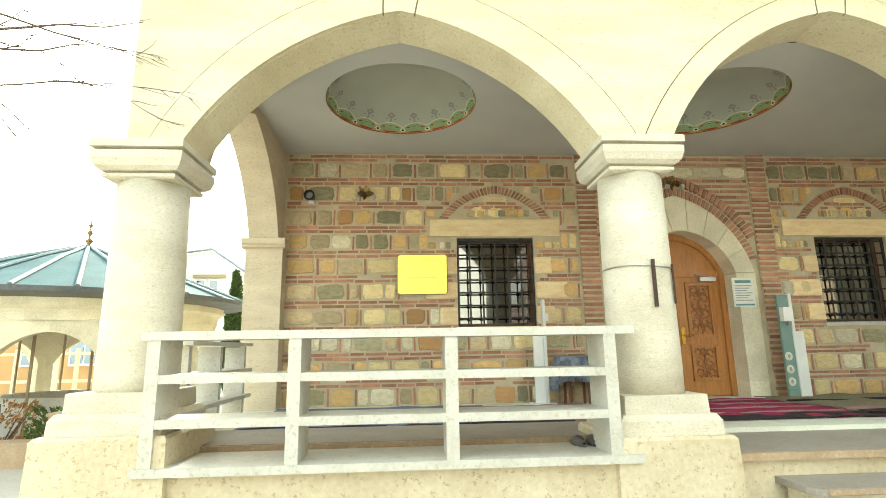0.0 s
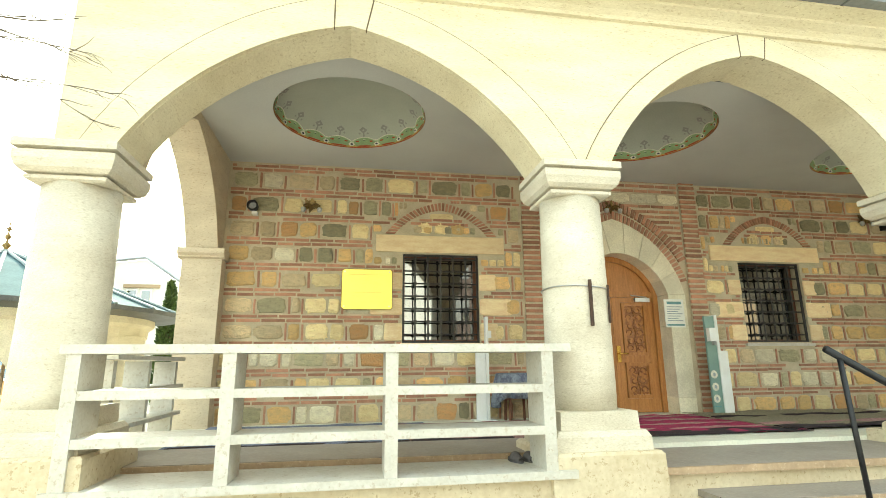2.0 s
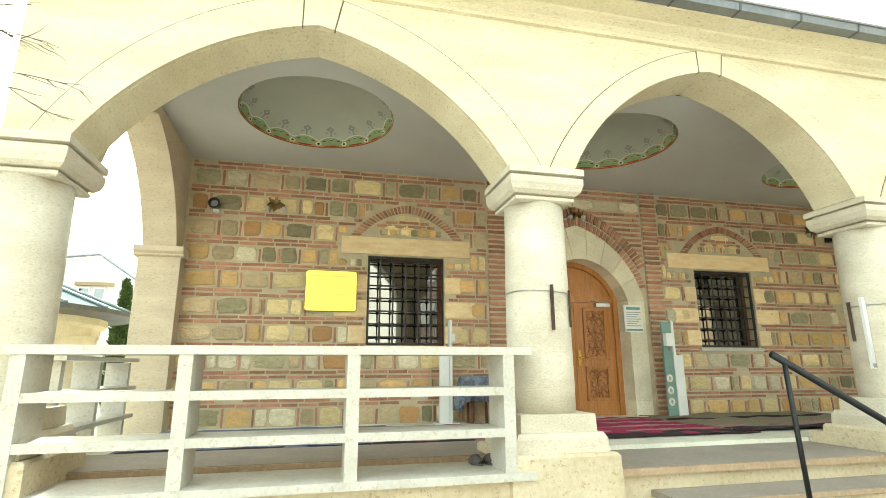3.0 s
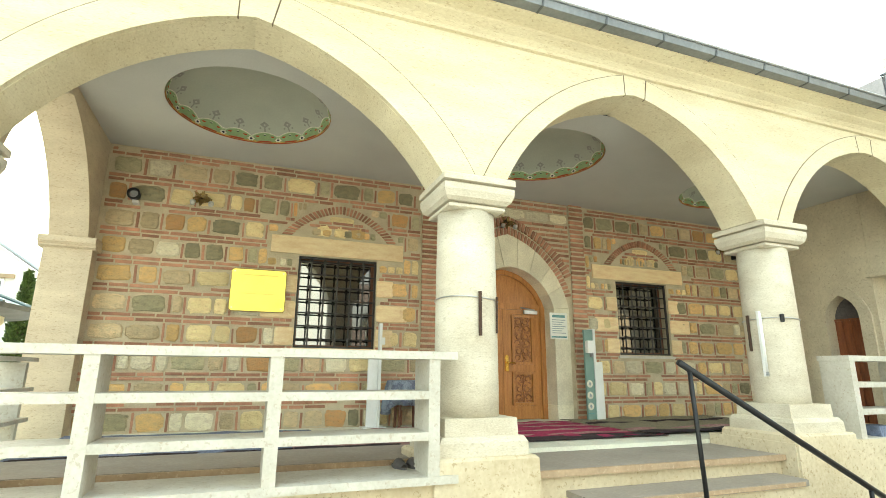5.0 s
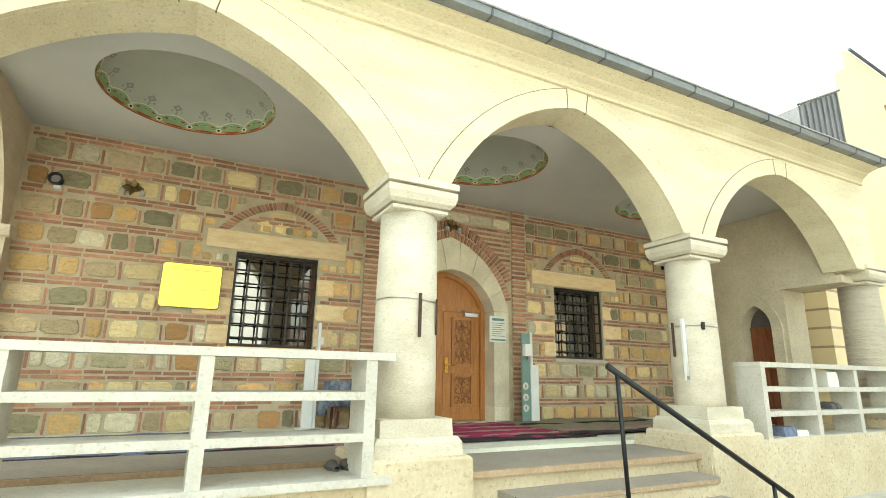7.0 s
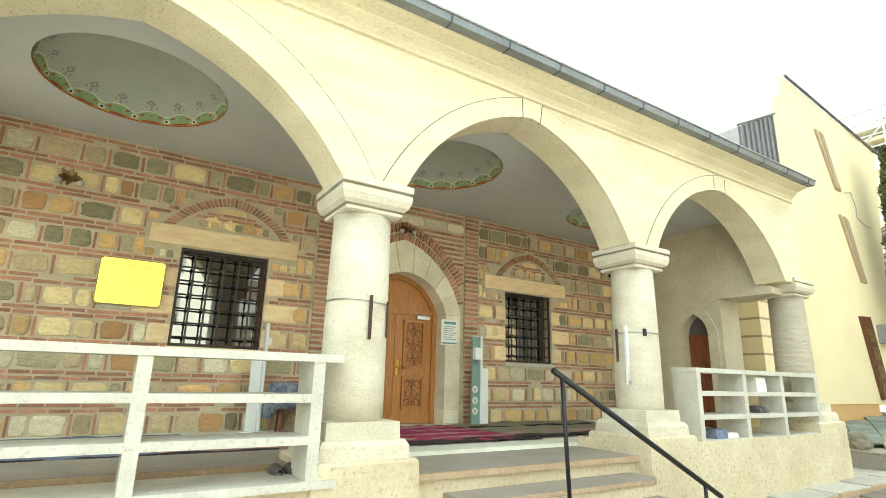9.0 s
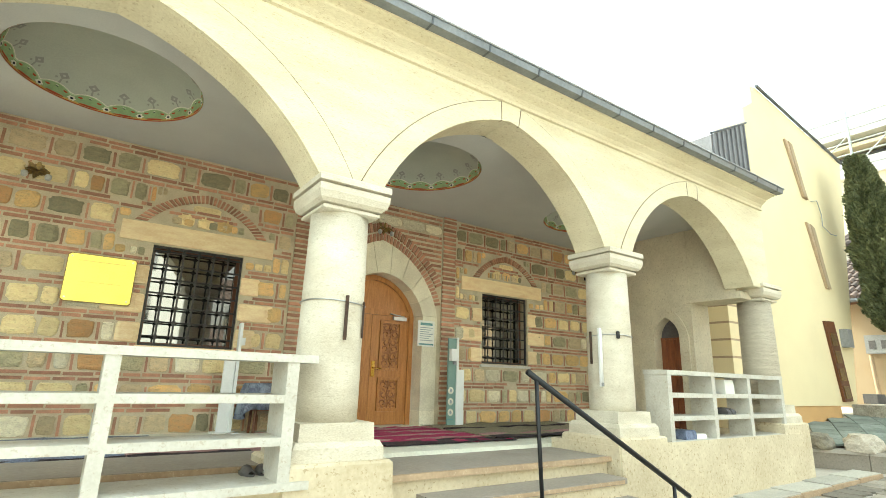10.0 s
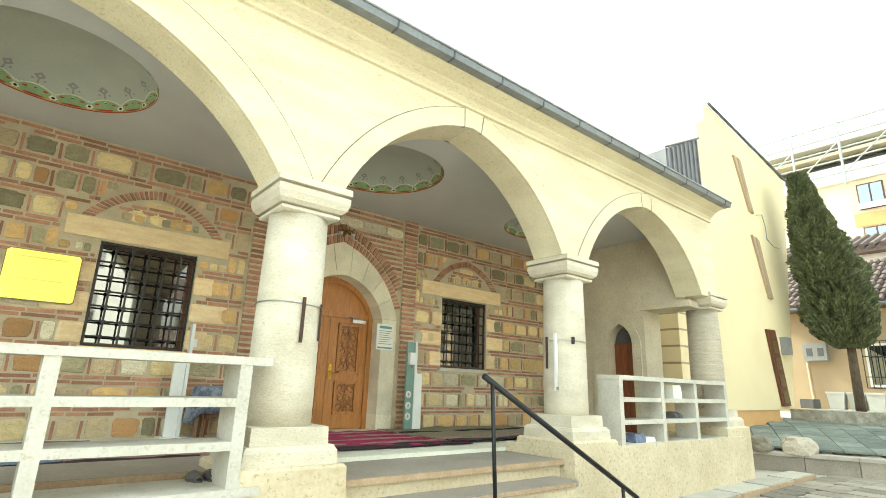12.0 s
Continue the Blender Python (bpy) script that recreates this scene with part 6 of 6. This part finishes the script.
# houses beyond the pavilion
wh = thing("white_house", (0, 0, 0), "white gabled house with tall paired windows", "house")
part("wall", prism([(-11.6, 0), (-8.1, 0), (-8.1, 5.35), (-9.5, 6.35), (-11.6, 6.1)], 25, 33), WHITE_WALL, wh)
part("roof_edge", tube([(-11.7, 24.9, 6.15), (-9.5, 24.9, 6.45), (-7.9, 24.9, 5.35)], 0.08, steps=6), GUTTER_EDGE, wh)
for x in (-9.95, -9.35):
    w = part("window", cube(x - 0.24, x + 0.24, 24.93, 25.02, 3.2, 5.0), WHITE_PLASTIC, wh)
    part("pane", cube(x - 0.17, x + 0.17, 24.91, 24.93, 3.28, 4.92), WINDOW_GLASS, w)
part("sill_band", cube(-10.3, -8.8, 24.85, 25.0, 5.05, 5.2), PEACH_WALL, wh)
far = thing("street_block", (0, 0, 0), "pale street building with rows of windows", "building")
part("wall", cube(-34, -14, 30, 38, 0, 5.2), WHITE_WALL, far)
for i in range(9):
    for z in (0.9, 3.1):
        w = part("window", cube(-33 + 2.1 * i, -31.7 + 2.1 * i, 29.95, 30.02, z, z + 1.3), LIGHT_STEEL, far)
        part("pane", cube(-32.93 + 2.1 * i, -31.77 + 2.1 * i, 29.92, 29.95, z + 0.08, z + 1.22), BLUE_GLASS, w)
part("canopy", cube(-34.2, -13.8, 29.2, 38.2, 5.2, 5.5), COPPER_ROOF, far)

# low ochre shop and a pale fence seen through the pavilion's arches
shop = thing("ochre_shop", (0, 0, 0), "low ochre shop with white framed windows", "building")
part("wall", cube(-19.5, -12.4, 22.5, 26, 0, 3.3), ORANGE_WALL, shop)
part("roof_edge", cube(-19.7, -12.2, 22.2, 26.2, 3.3, 3.45), WHITE_WALL, shop)
for x in (-18.6, -15.9, -14.0):
    w = part("window", cube(x, x + 1.2, 22.44, 22.52, 1.1, 2.6), WHITE_PLASTIC, shop)
    for a in (0.08, 0.64):
        part("pane", cube(x + a, x + a + 0.48, 22.41, 22.44, 1.2, 2.5), BLUE_GLASS, w)
fence = thing("yard_fence", (0, 0, 0), "pale timber rail fence behind the pavilion", "fence")
for k in range(9):
    part("post", cube(-13.2 + 0.62 * k, -13.1 + 0.62 * k, 17.5, 17.6, 0, 1.75), SANDSTONE, fence)
for z in (0.7, 1.55):
    part("rail", cube(-13.4, -8.0, 17.44, 17.5, z, z + 0.09), SANDSTONE, fence)

# ---- apartment block with scaffolding ----
ap = thing("apartment_block", (0, 0, 0), "cream apartment block with roof scaffolding", "building")
AX = 45.0
part("wall", cube(AX, AX + 12, -30, 16, 0, 17.4), CREAM_FAR, ap)
part("white_band", cube(AX - 0.3, AX, -30, 15.8, 16.9, 18.2), WHITE_WALL, ap)
part("top_floor", cube(AX + 2, AX + 11, -30, 15, 17.4, 20.2), SHEET_GREY, ap)
part("roof_band", cube(AX - 0.5, AX + 12, -30, 15.5, 20.0, 21.0), WHITE_WALL, ap)
part("roof_rail", tube([(AX - 0.4, -30, 21.7), (AX - 0.4, 15.5, 21.5)], 0.08, steps=6), LIGHT_STEEL, ap)
part("dark_strip", cube(AX + 1.0, AX + 1.99, -30, 15, 18.3, 18.9), RUBBER, ap)
part("floor_slab", cube(AX - 0.4, AX + 1.99, -30, 15.2, 19.1, 19.35), CREAM_FAR, ap)
for k in range(9):
    y = 14.6 - 3.0 * k
    sc = part("scaffold_pole", tube([(AX - 0.7, y, 16.6), (AX - 0.7, y, 21.9)], 0.09, steps=6), LIGHT_STEEL, ap)
    part("brace", tube([(AX - 0.7, y, 17.4), (AX - 0.7, y - 3.0, 20.0)], 0.05, steps=6), LIGHT_STEEL, sc)
for z in (17.5, 18.5, 19.4, 20.4):
    part("scaffold_rail", tube([(AX - 0.7, 15.2, z), (AX - 0.7, -12, z)], 0.06, steps=6), LIGHT_STEEL, ap)
for z in (15.6, 12.4, 9.2, 6.0):
    for k in range(8):
        y = 8.2 - 2.9 * k
        w = part("window", cube(AX - 0.12, AX, y - 1.5, y, z - 1.0, z + 0.9), DARK_WOOD, ap)
        part("pane", cube(AX - 0.16, AX - 0.12, y - 0.70, y - 0.08, z - 0.9, z + 0.8), BLUE_GLASS, w)
        part("pane", cube(AX - 0.16, AX - 0.12, y - 1.42, y - 0.80, z - 0.9, z + 0.8), BLUE_GLASS, w)
        part("balcony_rail", cube(AX - 0.3, AX - 0.26, y - 1.6, y + 0.1, z - 1.0, z - 0.55), LIGHT_STEEL, w)
    part("ochre_panel", cube(AX - 0.05, AX + 0.02, -29, 8.6, z - 2.2, z - 1.25), ORANGE_WALL, ap)

# ---- the street side behind the camera, which the panes mirror ----
opp = thing("opposite_houses", (0, 0, 0), "plain pale houses across the yard", "building")
for x0, x1, h, m in ((-26, -9, 7.5, WHITE_WALL), (-8.6, 5.0, 9.5, WHITE_WALL), (5.3, 12, 11.0, TERRACOTTA), (13, 21, 7.0, PEACH_WALL), (22.5, 40, 6.8, PEACH_WALL)):
    b = part("house_wall", cube(x0, x1, -24, -17, 0, h), m, opp)
    for z in (1.2, 4.2, 7.0):
        if z + 1.6 > h:
            continue
        n = int((x1 - x0) / 2.4)
        for i in range(n):
            x = x0 + 0.8 + 2.4 * i
            part("window", cube(x, x + 1.1, -17.02, -16.96, z, z + 1.5), WINDOW_GLASS, b)
